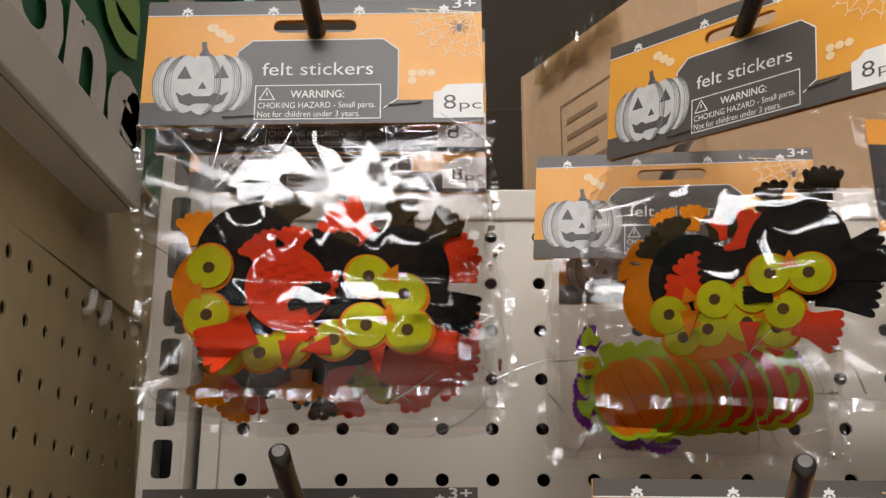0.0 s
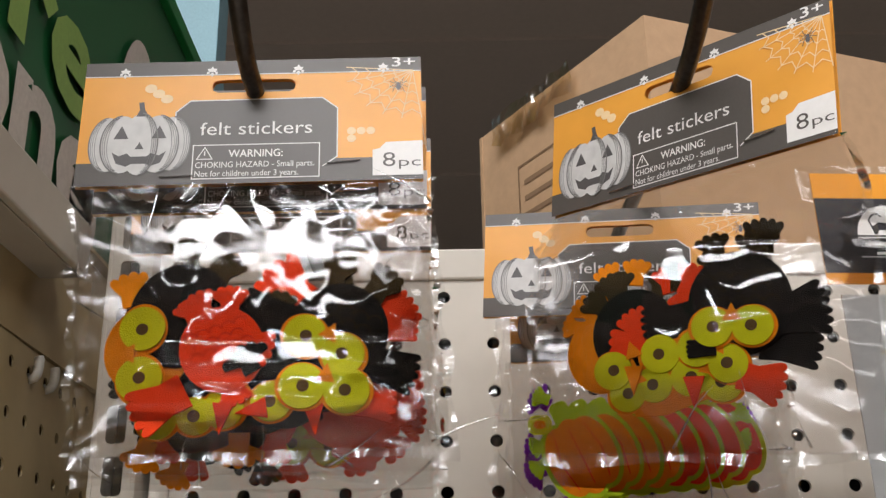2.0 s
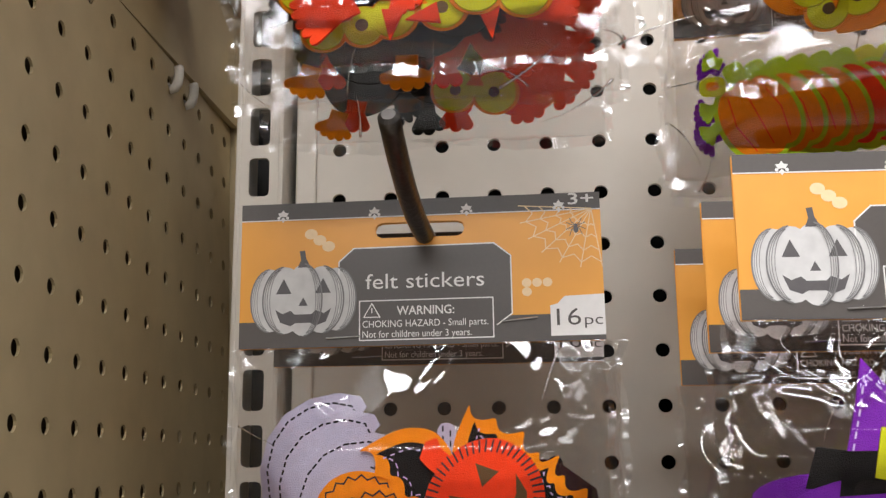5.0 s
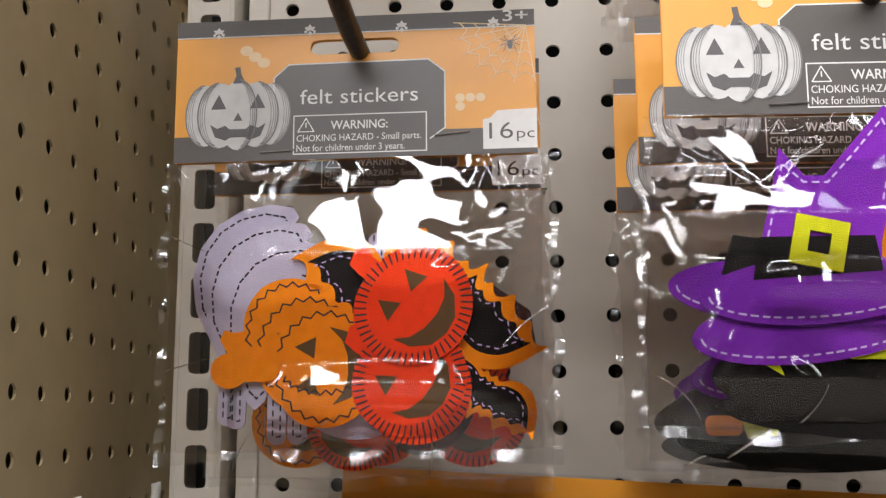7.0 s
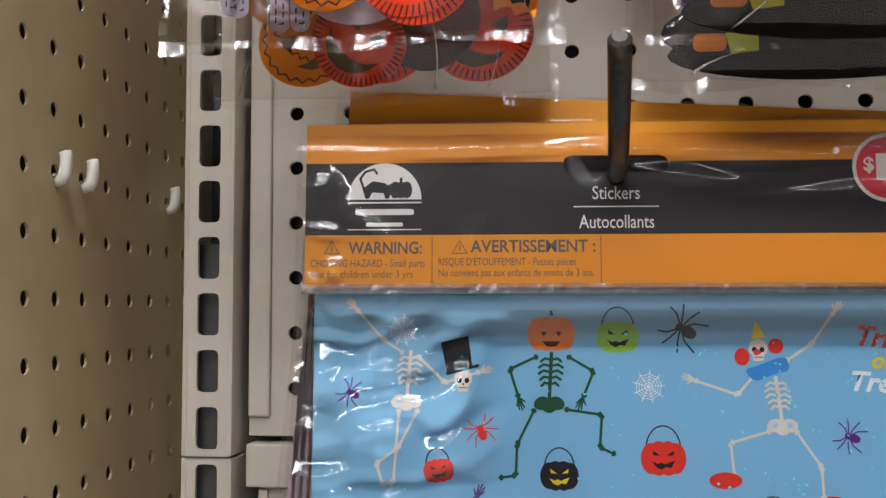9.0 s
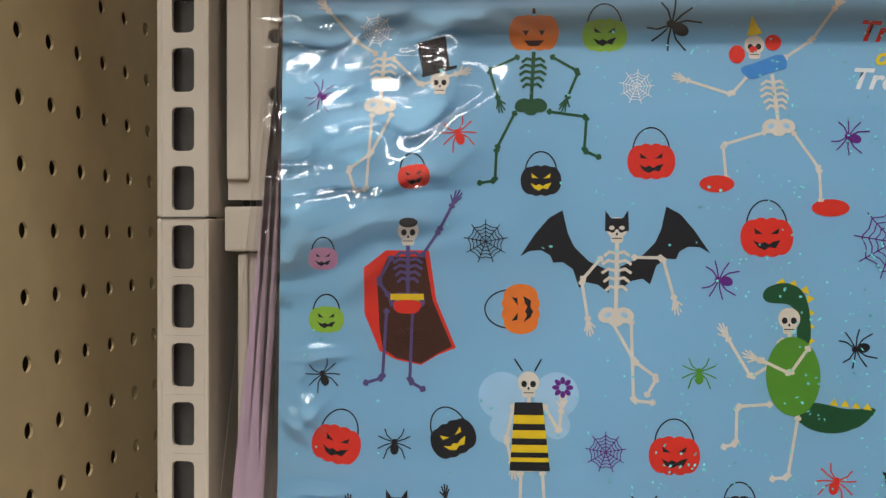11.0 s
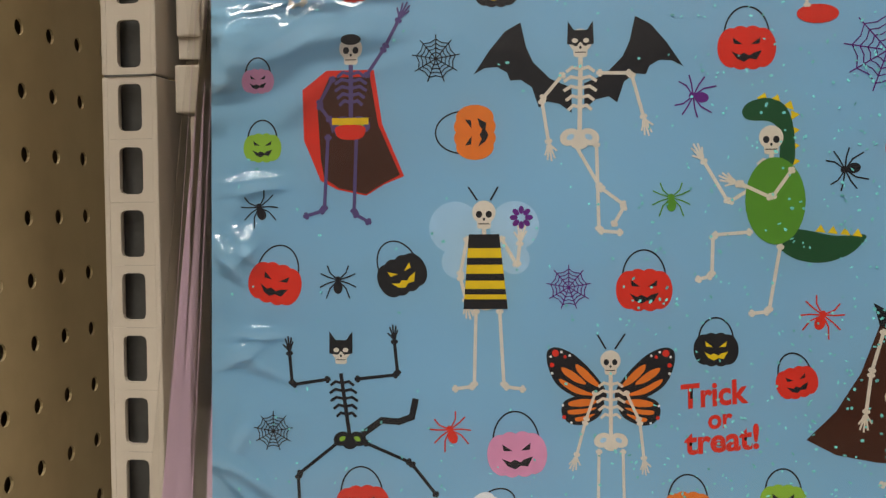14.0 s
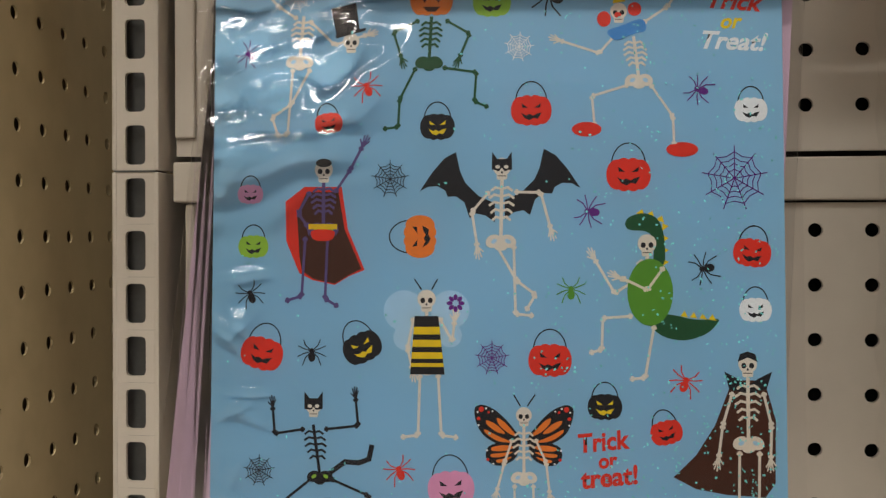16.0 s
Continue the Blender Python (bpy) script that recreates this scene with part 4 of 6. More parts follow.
def owls_bunched(p):
    """Felt owls bunched in a slanting bag."""
    dark = FELT_DARK[FELT_BLACK]
    for u, v, r_, n_ in ((36, -86, 112, 10), (43, -86, 78, 10), (27, -95, 140, 9), (23, -99, 165, 8)):
        crest(p, FELT_ORANGE, u, v, r_, 0.5, 1.0, 4, n_, 80)
    felt_owl(p, FELT_ORANGE, 31, -109, 150, 0.8, 0.86, wings=False, eyes=False)
    for u, v, r_ in ((33, -95, 135), (37, -91, 112), (59, -91, 85)):
        crest(p, dark, u, v, r_, 1.4, 1.0, 4, 11, 80)
    crest(p, FELT_RED, 56, -91, 98, 1.3, 1.0, 4, 10, 80)
    crest(p, FELT_RED, 61, -93, 62, 1.6, 1.0, 4, 12, 80)
    crest(p, FELT_LIME, 57, -101, 90, 1.5, 1.0, 4, 8, 90)
    felt_owl(p, FELT_BLACK, 42, -104, 170, 2.0, 0.92, wings=False, eyes=False)
    crest(p, FELT_RED, 69, -91, 215, 2.8, 1.0, 4, 15, 55)
    crest(p, dark, 74, -87, 112, 2.2, 1.0, 4, 10, 80)
    crest(p, dark, 85, -87, 82, 2.2, 1.1, 4, 12, 75)
    crest(p, dark, 88, -82, 80, 0.6, 1.0, 5, 13, 80)
    crest(p, FELT_RED, 46, -107, 118, 4.4, 1.0, 4, 12, 70)
    crest(p, FELT_RED, 46, -108, 182, 4.6, 1.0, 4, 13, 70)
    felt_owl(p, FELT_BLACK, 79, -99, 176, 3.4, 1.05, wings=False, eyes=False, scales=dark)
    crest(p, FELT_BLACK, 86, -106, 6, 3.0, 1.1, 6, 20, 62)
    crest(p, FELT_BLACK, 84, -113, -14, 2.4, 1.0, 5, 20, 55)
    crest(p, FELT_BLACK, 65, -102, 184, 5.0, 1.0, 5, 20, 46)
    eyes_at(p, (33.9, -117.2), (50.8, -113.4), 4.8, 6.7)
    eyes_at(p, (38.0, -125.6), (47.5, -123.4), 3.8, 6.2)
    eyes_at(p, (60.1, -122.5), (70.5, -125.5), 4.4, 6.6)
    eyes_at(p, (63.5, -113.2), (73.2, -119.8), 5.6, 6.5)
    crest(p, FELT_BLACK, 70, -114, 178, 7.4, 0.9, 4, 11, 45)
    eyes_at(p, (69.6, -107.3), (82.8, -108.6), 7.6, 6.8)
    crest(p, FELT_RED, 76, -124, -22, 5.6, 1.2, 5, 13, 70)
    felt(p, "beak", [turned([(-4, 3), (5, 0), (-4, -3)], 61, -127.5, -95, 1.2)], FELT_RED, 5.8)
    felt(p, "beak", [turned([(-4, 3), (5, 0), (-4, -3)], 41, -121, -95, 1.1)], FELT_ORANGE, 5.8)
    felt(p, "tail", [[(38, -129), (40, -133.5), (50, -134), (72, -128), (66, -124)]], FELT_ORANGE, 2.8)


owl_pack(pose(0.0715, 0.4150, 1.5365, -2, 4.0, -47), ("8", "pc"), "pack of owl felt stickers hanging askew on its hook", 5.7, owls_bunched, 10.0, (4, 122, -49.5, -146), twist=22.0, shine=False, amp=0.8)


def felt_pumpkins(p):
    """A fanned row of orange pumpkins on lime backings, over purple and lime bats."""
    for u, v, r_ in ((30, -90, 150), (29, -108, 190), (29, -116, 205), (104, -98, 12), (104, -106, -15), (44, -124, -100), (56, -125, -80)):
        crest(p, FELT_PURPLE, u, v, r_, 0.3, 0.9, 7, 11, 120)
        crest(p, FELT_GREEN, u, v + 2, r_ + 10, 1.4, 0.7, 5, 11, 90)
    for k in range(8):
        u, v, rot = 100 - 8.0 * k, -106 - 0.9 * k, 26
        lift = 1.6 + 0.75 * k
        lobes = lambda g: [turned(ellipse(dx, 0, 8.0 + g, 16.5 + g - abs(dx) * 0.25), u, v, rot) for dx in (-6.0, 6.0, 0)]
        rim = felt(p, "pumpkin", lobes(1.8) + [turned(rounded(0, 20, 8, 9, 2.5), u, v, rot)], FELT_GREEN if k > 1 else FELT_LIME, lift, 0.4)
        flat("pumpkin_front", lobes(0), FELT_RED if k < 4 else FELT_ORANGE, rim, lift + 0.5)
        ribs_ = []
        for dx in (-4.5, 0, 4.5):
            ribs_ += stroke([turned([(dx * 1.5, -12)], u, v, rot)[0], turned([(dx * 2.0, 0)], u, v, rot)[0], turned([(dx * 1.5, 12)], u, v, rot)[0]], 0.5)
        flat("pumpkin_ribs", ribs_, FELT_RED, rim, lift + 0.53)
    felt(p, "stalk", [rounded(27, -100, 10, 8, 3)], FELT_LIME, 9.0, 0.6)
    felt(p, "stalk", [rounded(27, -100, 5, 3.4, 1.6)], FELT_ORANGE, 9.7, 0.4)


owl_pack(pose(0.0445, 0.478, 1.5135, -2, 3.0, -12), ("6", "SET"), "pack of green-edged pumpkin felt stickers on the rear of the hook", 6.3, felt_pumpkins, 11.0, (8, 122, -49.5, -134), shine=False, amp=0.8)
owl_pack(pose(0.0560, 0.500, 1.498, -2, 1.5, -8), ("8", "pc"), "last nearly empty felt sticker pack behind the pumpkins", 7.7, lambda p: None, 3.0, (0, 121, -49.5, -120), fine=False)


def dashes(pts, width, on=1.6, off=1.5):
    """A broken line along the points."""
    out, d, pen = [], 0.0, True
    for (x0, y0), (x1, y1) in zip(pts, pts[1:]):
        seg = math.hypot(x1 - x0, y1 - y0)
        n = max(1, int(seg / 0.4))
        for k in range(n):
            if (d % (on + off)) < on:
                a, b = k / n, (k + 1) / n
                out += stroke([(x0 + (x1 - x0) * a, y0 + (y1 - y0) * a), (x0 + (x1 - x0) * b, y0 + (y1 - y0) * b)], width)
            d += seg / n
    return out


def ghost_outline():
    """A plump ghost with two stub arms and a tapering tail, leaning back."""
    return [(-14, -6), (-14.5, 3), (-12, 11), (-7, 17), (0, 20.5), (8, 21.5), (14, 20), (15.5, 17), (13, 14.4), (9, 13.6), (13, 12.4), (14.6, 9.6), (12.6, 7), (6, 5.6), (3, 0), (1, -8), (0, -17), (-1.6, -23), (-4.2, -25.5), (-7, -23), (-10, -15)]


def felt_ghost(p, u, v, rot, lift, s=1.0):
    b = felt(p, "ghost", [turned(ghost_outline(), u, v, rot, s)], FELT_LILAC, lift, 0.8)
    inner = [(x * 0.84 - 0.3, y * 0.88) for x, y in ghost_outline()]
    flat("stitching", dashes(turned(inner + inner[:1], u, v, rot, s), 0.6, 1.3, 1.2), STITCH, b, lift + 0.85)


def felt_pumpkin(p, color, u, v, rot, lift, s=1.0, blanket=True, face=True):
    T = lambda pts: turned(pts, u, v, rot, s)
    outline = []
    for k in range(48):
        a = radians(7.5 * k)
        q = 1 - 0.035 * abs(math.sin(1.5 * (a + math.pi / 2))) - 0.05 * math.exp(-((k - 12) / 2.0) ** 2)
        outline.append((19.5 * q * math.cos(a), 18.2 * q * math.sin(a)))
    b = felt(p, "pumpkin", [T([(-3.4, 14), (3.4, 14), (3.0, 20), (4.6, 23.6), (1.4, 25.4), (-3.6, 23.4), (-4.0, 19)]), T(outline)], color, lift, 0.9)
    st = []
    if blanket:
        for k in range(52):
            a = 2 * math.pi * k / 52
            st += stroke(T([(18.9 * math.cos(a), 17.4 * math.sin(a)), (15.4 * math.cos(a + 0.02), 14.2 * math.sin(a + 0.02))]), 0.55)
    else:
        for f_, a0, a1 in ((0.86, 0, 360), (0.42, 110, 250)):
            z = []
            n = 44 if a1 - a0 == 360 else 20
            for k in range(n + 1):
                a = radians(a0 + (a1 - a0) * k / n)
                q = 0.8 if k % 2 else -0.8
                z.append((19.5 * f_ * math.cos(a) + q * math.cos(a), 18.2 * max(f_, 0.78) * math.sin(a) + q * math.sin(a)))
            st += stroke(T(z), 0.5)
    flat("stitching", st, STITCH, b, lift + 1.0)
    if face:
        f_ = [T([(-9, 2.6), (-2, 3.4), (-6, 9.4)]), T([(9.4, 2.6), (2.6, 3.4), (6.6, 9.6)]),
              T([(-12, -2), (-8, -5.6), (-3, -7.2), (3, -7.2), (8, -5.6), (12.4, -1.6), (10.5, -7.6), (5.5, -12.2), (0, -13.4), (-5.5, -12.2), (-10.2, -7.6)])]
        flat("carved_face", f_, FELT_BROWN, b, lift + 1.04)


def rounder(pts):
    """The same outline with its corners cut off twice over."""
    for turn in range(2):
        pts = [(a[0] + (b[0] - a[0]) * f, a[1] + (b[1] - a[1]) * f) for a, b in zip(pts, pts[1:] + pts[:1]) for f in (0.22, 0.78)]
    return pts


def felt_bat(p, u, v, rot, lift, s=1.0):
    """A bat of black felt with pale stitching on a wider orange backing."""
    half = [(0, 7), (3, 10), (5, 7), (12, 12), (22, 12.5), (31, 6), (37, -9)]
    for (x0, y0), (x1, y1) in zip(((37, -9), (26, -11), (15, -14), (6, -12)), ((26, -11), (15, -14), (6, -12), (0, -16))):
        for f in (0.25, 0.5, 0.75, 1.0):
            half.append((x0 + (x1 - x0) * f, y0 + (y1 - y0) * f + 4.0 * 4 * f * (1 - f)))
    grow = lambda kx, ky: [(x * kx, y * ky) for x, y in half] + [(-x * kx, y * ky) for x, y in half[-2:0:-1]]
    b = felt(p, "bat", [turned(rounder(grow(1.06, 1.22)), u, v, rot, s)], FELT_ORANGE, lift, 0.8)
    flat("bat_inlay", [turned(rounder(grow(0.90, 0.80)), u, v, rot, s)], FELT_BLACK, b, lift + 0.85)
    flat("stitching", dashes(turned(grow(0.80, 0.62), u, v, rot, s), 0.4, 1.2, 1.6), STITCH_PALE, b, lift + 0.9)


def pumpkins_and_ghosts(p):
    felt_ghost(p, 26, -91, 4, 0.4, 1.2)
    felt_ghost(p, 30, -96, 2, 1.2, 1.18)
    felt_ghost(p, 36, -102, -2, 2.0, 1.15)
    for u, v in ((21, -127), (24, -128), (37, -133), (43.5, -133), (69, -84)):
        g = felt(p, "ghost_tail", [rounded(u, v, 6, 18, 2.8)], FELT_LILAC, 0.9)
        flat("stitching", dashes([(u - 1.2, v + 8), (u - 1.2, v - 6.5), (u + 1.2, v - 6.5), (u + 1.2, v + 8)], 0.5), STITCH, g, 2.05)
    felt(p, "ghost_tail", [ellipse(60, -133, 14, 7.5, 24, -8)], FELT_LILAC, 1.2)
    felt_bat(p, 70, -99, -43, 3.6, 0.82)
    felt_bat(p, 94, -97, 137, 1.4, 0.82)
    felt_bat(p, 102, -126, -32, 2.6, 0.54)
    felt_pumpkin(p, FELT_ORANGE, 42, -107, 98, 2.8, 0.92, blanket=False)
    felt_pumpkin(p, FELT_ORANGE, 47, -113, 95, 3.7, 0.98, blanket=False)
    felt_pumpkin(p, FELT_ORANGE, 53, -118, 92, 4.6, 1.0, blanket=False)
    felt(p, "stalk", [turned(ellipse(0, 0, 6, 5.6, 18), 22.5, -119, 0), rounded(31, -117, 15, 11, 4)], FELT_ORANGE, 5.2, 0.8)
    felt_pumpkin(p, FELT_RED, 82, -125.5, 52, 4.2, 0.92)
    felt_pumpkin(p, FELT_RED, 79.5, -122, 52, 5.2, 0.98)
    felt_pumpkin(p, FELT_RED, 81, -99.5, 48, 6.4, 1.02)


owl_pack(pose(-0.1056, 0.409, 1.3580, -1, -0.5, 0.5), ("16", "pc"), "front pack of pumpkin, ghost and bat felt stickers", 8.2, pumpkins_and_ghosts, 11.0, (0, 124, -49.5, -144), ledge=0.8, amp=1.1)


def pumpkins_behind(p):
    felt_pumpkin(p, FELT_RED, 60, -116, 20, 1.6, 1.1)
    felt_pumpkin(p, FELT_ORANGE, 34, -118, 60, 2.0, 1.0, blanket=False)
    # maroon pieces carry the shade of the pile in their colour
    felt_pumpkin(p, FELT_SHADED, 76, -114, 10, 2.4, 1.0, face=False)
    felt_pumpkin(p, FELT_RED, 52, -121, -40, 3.2, 0.9)
    felt_pumpkin(p, FELT_RED, 94, -118, -30, 1.4, 1.0)
    for u, v, r_ in ((34, -78, 20), (84, -80, -15), (60, -92, 170)):
        felt(p, "bat_back", [turned([(0, 9), (14, 12), (30, 6), (36, -8), (24, -6), (14, -12), (4, -8), (-4, -8), (-14, -12), (-24, -6), (-36, -8), (-30, 6), (-14, 12)], u, v, r_)], FELT_SHADED, 0.4)


owl_pack(pose(-0.1040, 0.450, 1.3560, -1, 0, 0.0), ("16", "pc"), "rear pack of pumpkin felt stickers on the same hook", 9.4, pumpkins_behind, 9.0, (4, 121, -49.5, -152), slide=(2, -12), fine=False)


def witch_hat(p, u, v, rot, lift, s=1.0, crown=True):
    """A felt hat: brim, folded pointed crown, dark band and a square buckle."""
    T = lambda pts: turned(pts, u, v, rot, s)
    up = [(-17, -11), (-13, 2), (-9, 14), (-5.5, 27), (0.5, 18.5), (6, 18), (14, 26), (25, 37), (29, 27), (24, 12), (19, -2), (18, -11)]
    brim = felt(p, "hat", ([T(up)] if crown else []) + [T(ellipse(0, -14, 32, 9.5, 32))], FELT_PURPLE, lift, 0.9)
    stitches = dashes(T(ellipse(0, -14, 29.5, 7.4, 40, a0=180, a1=360)), 0.55)
    if crown:
        stitches += dashes(T([(-11.5, 2), (-7.6, 14), (-5.3, 22.5), (0, 16.6), (6.6, 16), (14.5, 23.5), (23.8, 33), (26, 26), (21, 10)]), 0.55)
    flat("stitching", stitches, STITCH_PALE, brim, lift + 1.0)
    flat("hat_band", [T([(-17, -10), (18.5, -10), (17.5, 0), (-14, 2)])], FELT_BLACK, brim, lift + 1.04)
    bk = felt(p, "buckle", [turned(q_, *T([(2, -1)])[0], rot - 16, s) for q_ in (rect(-7.4, 7.4, 3, 7), rect(-7.4, 7.4, -7, -3), rect(-7.4, -3, -3, 3), rect(3, 7.4, -3, 3))], FELT_LIME, lift + 1.3, 0.8)
    return brim


def hats(p, lit=True):
    felt(p, "cauldron", [ellipse(58, -124, 48, 13)], FELT_BLACK, 0.6)
    felt(p, "cauldron", [ellipse(62, -132, 50, 9)], FELT_BLACK, 1.6)
    if lit:
        felt(p, "cauldron_glow", [rounded(54, -117, 15, 5, 1)], FELT_LIME, 3.2, 0.6)
        felt(p, "cauldron_glow", [rounded(62, -112, 12, 6, 2)], FELT_ORANGE, 3.0, 0.6)
        felt(p, "cauldron_glow", [[(19, -118), (27, -119), (29, -124)]], FELT_LIME, 3.2, 0.6)
    else:
        felt(p, "cauldron_glow", [rounded(26, -128, 11, 6, 2)], FELT_ORANGE, 3.0, 0.6)
        felt(p, "cauldron_glow", [[(31, -125), (42, -125), (42, -131), (33, -132)]], FELT_LIME, 3.4, 0.6)
    felt_owl(p, FELT_ORANGE, 72, -85, 180, 1.4, 1.0, wings=False, eyes=False)
    felt_owl(p, FELT_BLACK, 94, -92, 180, 2.4, 1.1, wings=True, eyes=False)
    witch_hat(p, 36 if lit else 48, -96, 7, 4.4, 1.05, crown=False)
    if lit:
        witch_hat(p, 30, -88, -4, 2.8, 0.95, crown=False)
        witch_hat(p, 37, -87.5, 4, 6.6, 0.98)


owl_pack(pose(0.0525, 0.3740, 1.3595, -1, 0.3, 1.0), ("12", "pc"), "front pack of purple witch hat felt stickers", 10.6, hats, 12.0, (-4, 124, -49.5, -138), skew=-4.0, ledge=0.6, amp=1.9, still=0.15)
owl_pack(pose(0.0480, 0.4080, 1.3540, -1, 0, 3.0), ("12", "pc"), "middle pack of purple witch hat felt stickers", 11.1, lambda p: hats(p, False), 8.0, (0, 121, -49.5, -143), slide=(-4, -4), fine=False)
owl_pack(pose(0.0440, 0.4500, 1.3470, -1, 0, 2.0), ("12", "pc"), "rear pack of purple witch hat felt stickers", 11.9, lambda p: hats(p, False), 8.0, (0, 121, -49.5, -140), fine=False)

# ---- sticker sheets in flat film bags ----
SHEET_BLUE = material("pale_blue_foil_print", (0.22, 0.46, 0.66), rough=0.35, spec=0.25, vary=0.04, grain=15, blotch=8)
SHEET_BACK = material("lilac_backing_paper", (0.70, 0.50, 0.66), rough=0.4, vary=0.08, grain=20, blotch=14)
SHEET_WHITE = material("white_foil_print", (0.70, 0.70, 0.69), rough=0.3, vary=0.04)
INK = {}
for nm, c in (("black", (0.012, 0.012, 0.016)), ("red", (0.72, 0.035, 0.02)), ("orange", (0.80, 0.20, 0.03)), ("green", (0.09, 0.28, 0.03)), ("lime", (0.27, 0.48, 0.05)), ("dark_green", (0.012, 0.08, 0.03)),
              ("bone", (0.72, 0.64, 0.54)), ("purple", (0.13, 0.02, 0.20)), ("pink", (0.72, 0.30, 0.48)), ("white", (0.80, 0.80, 0.80)), ("yellow", (0.80, 0.56, 0.02)), ("sky", (0.36, 0.58, 0.76)), ("blue", (0.05, 0.25, 0.60)), ("brown", (0.06, 0.018, 0.010)), ("mauve", (0.10, 0.07, 0.20))):
    INK[nm] = material(nm + "_ink", c, rough=0.4, spec=0.2, vary=0.10, grain=300, blotch=60)
GLITTER = material("holographic_fleck", (0.17, 0.66, 0.64), rough=0.3, metal=0.0, vary=0.6, grain=200, blotch=300)
HEAD_ORANGE = material("flat_orange_print", (0.74, 0.30, 0.025), rough=0.4, spec=0.25, vary=0.05, grain=20, blotch=12)
HEAD_BLACK = material("flat_charcoal_print", (0.035, 0.032, 0.035), rough=0.4, spec=0.2, vary=0.08, grain=20, blotch=12)
BADGE_RED = material("badge_red", (0.66, 0.02, 0.05), rough=0.3)
ZIP = film_material("grip_strip", gloss=0.08, rough=0.3, tint=(0.8, 0.76, 0.8), wrinkle=0.15, scale=300)


def web_polys(u, v, r, rot=0.0):
    out, n = [], 9
    for k in range(n):
        a = radians(rot + 360 * k / n)
        out += stroke([(u, v), (u + r * math.cos(a), v + r * math.sin(a))], 0.22 + r * 0.012)
    for f in (0.28, 0.46, 0.64, 0.82):
        for k in range(n):
            a, b, c = radians(rot + 360 * k / n), radians(rot + 360 * (k + 1) / n), radians(rot + 360 * (k + 0.5) / n)
            out += stroke([(u + r * f * math.cos(a), v + r * f * math.sin(a)), (u + r * f * 0.86 * math.cos(c), v + r * f * 0.86 * math.sin(c)), (u + r * f * math.cos(b), v + r * f * math.sin(b))], 0.2 + r * 0.01)
    return out


def treat_bucket(sheet, u, v, r, color, rot=0.0, dark="black"):
    """A pumpkin-shaped sweets bucket with its handle and carved face."""
    T = lambda pts: turned(pts, u, v, rot, r)
    handle = stroke(T(ellipse(0, 0.45, 0.80, 1.05, 18, a0=8, a1=172)), 0.45)
    flat("bucket_handle", handle, INK["black"], sheet, 0.10)
    b = flat("bucket_print", [T(ellipse(-0.55, 0, 0.5, 0.72)), T(ellipse(0.55, 0, 0.5, 0.72)), T(ellipse(-0.22, 0, 0.5, 0.80)), T(ellipse(0.22, 0, 0.5, 0.80))], INK[color], sheet, 0.13)
    face = [T([(-0.5, 0.38), (-0.14, 0.12), (-0.46, 0.14)]), T([(0.5, 0.38), (0.14, 0.12), (0.46, 0.14)]), T([(-0.55, -0.12), (-0.25, -0.26), (-0.1, -0.18), (0.1, -0.28), (0.25, -0.18), (0.55, -0.10), (0.35, -0.44), (0.1, -0.40), (-0.1, -0.52), (-0.35, -0.40)])]
    flat("bucket_face", face, INK["yellow" if color == "black" else dark], b, 0.16)


def limb(pts, w):
    """Bones from joint to joint: slim shafts with a pair of knobs at each end."""
    out = stroke(pts, w * 0.62)
    for (x0, y0), (x1, y1) in zip(pts, pts[1:]):
        d = math.hypot(x1 - x0, y1 - y0) or 1e-6
        nx, ny, ex, ey = -(y1 - y0) / d * w * 0.3, (x1 - x0) / d * w * 0.3, (x1 - x0) / d * w * 0.45, (y1 - y0) / d * w * 0.45
        for x, y, sg in ((x0, y0, 1), (x1, y1, -1)):
            for sn in (-1, 1):
                out.append(ellipse(x + ex * sg + nx * sn, y + ey * sg + ny * sn, w * 0.42, w * 0.42, 8))
    return out


def skull(sheet, u, v, k, color="bone", rx=17.0, ry=20.0):
    h = flat("skull_print", [ellipse(u, v + 2 * k, rx * k, (ry - 3) * k), rounded(u, v - 14 * k, 20 * k, 16 * k, 4 * k)], INK[color], sheet, 0.20)
    flat("skull_hollows", [ellipse(u - 7 * k, v - k, 4.6 * k, 5.2 * k, 12), ellipse(u + 7 * k, v - k, 4.6 * k, 5.2 * k, 12), ellipse(u, v - 8 * k, 1.8 * k, 2.4 * k, 8), rect(u - 8 * k, u + 8 * k, v - 15.6 * k, v - 14.2 * k)], INK["black"], h, 0.24)
    return h


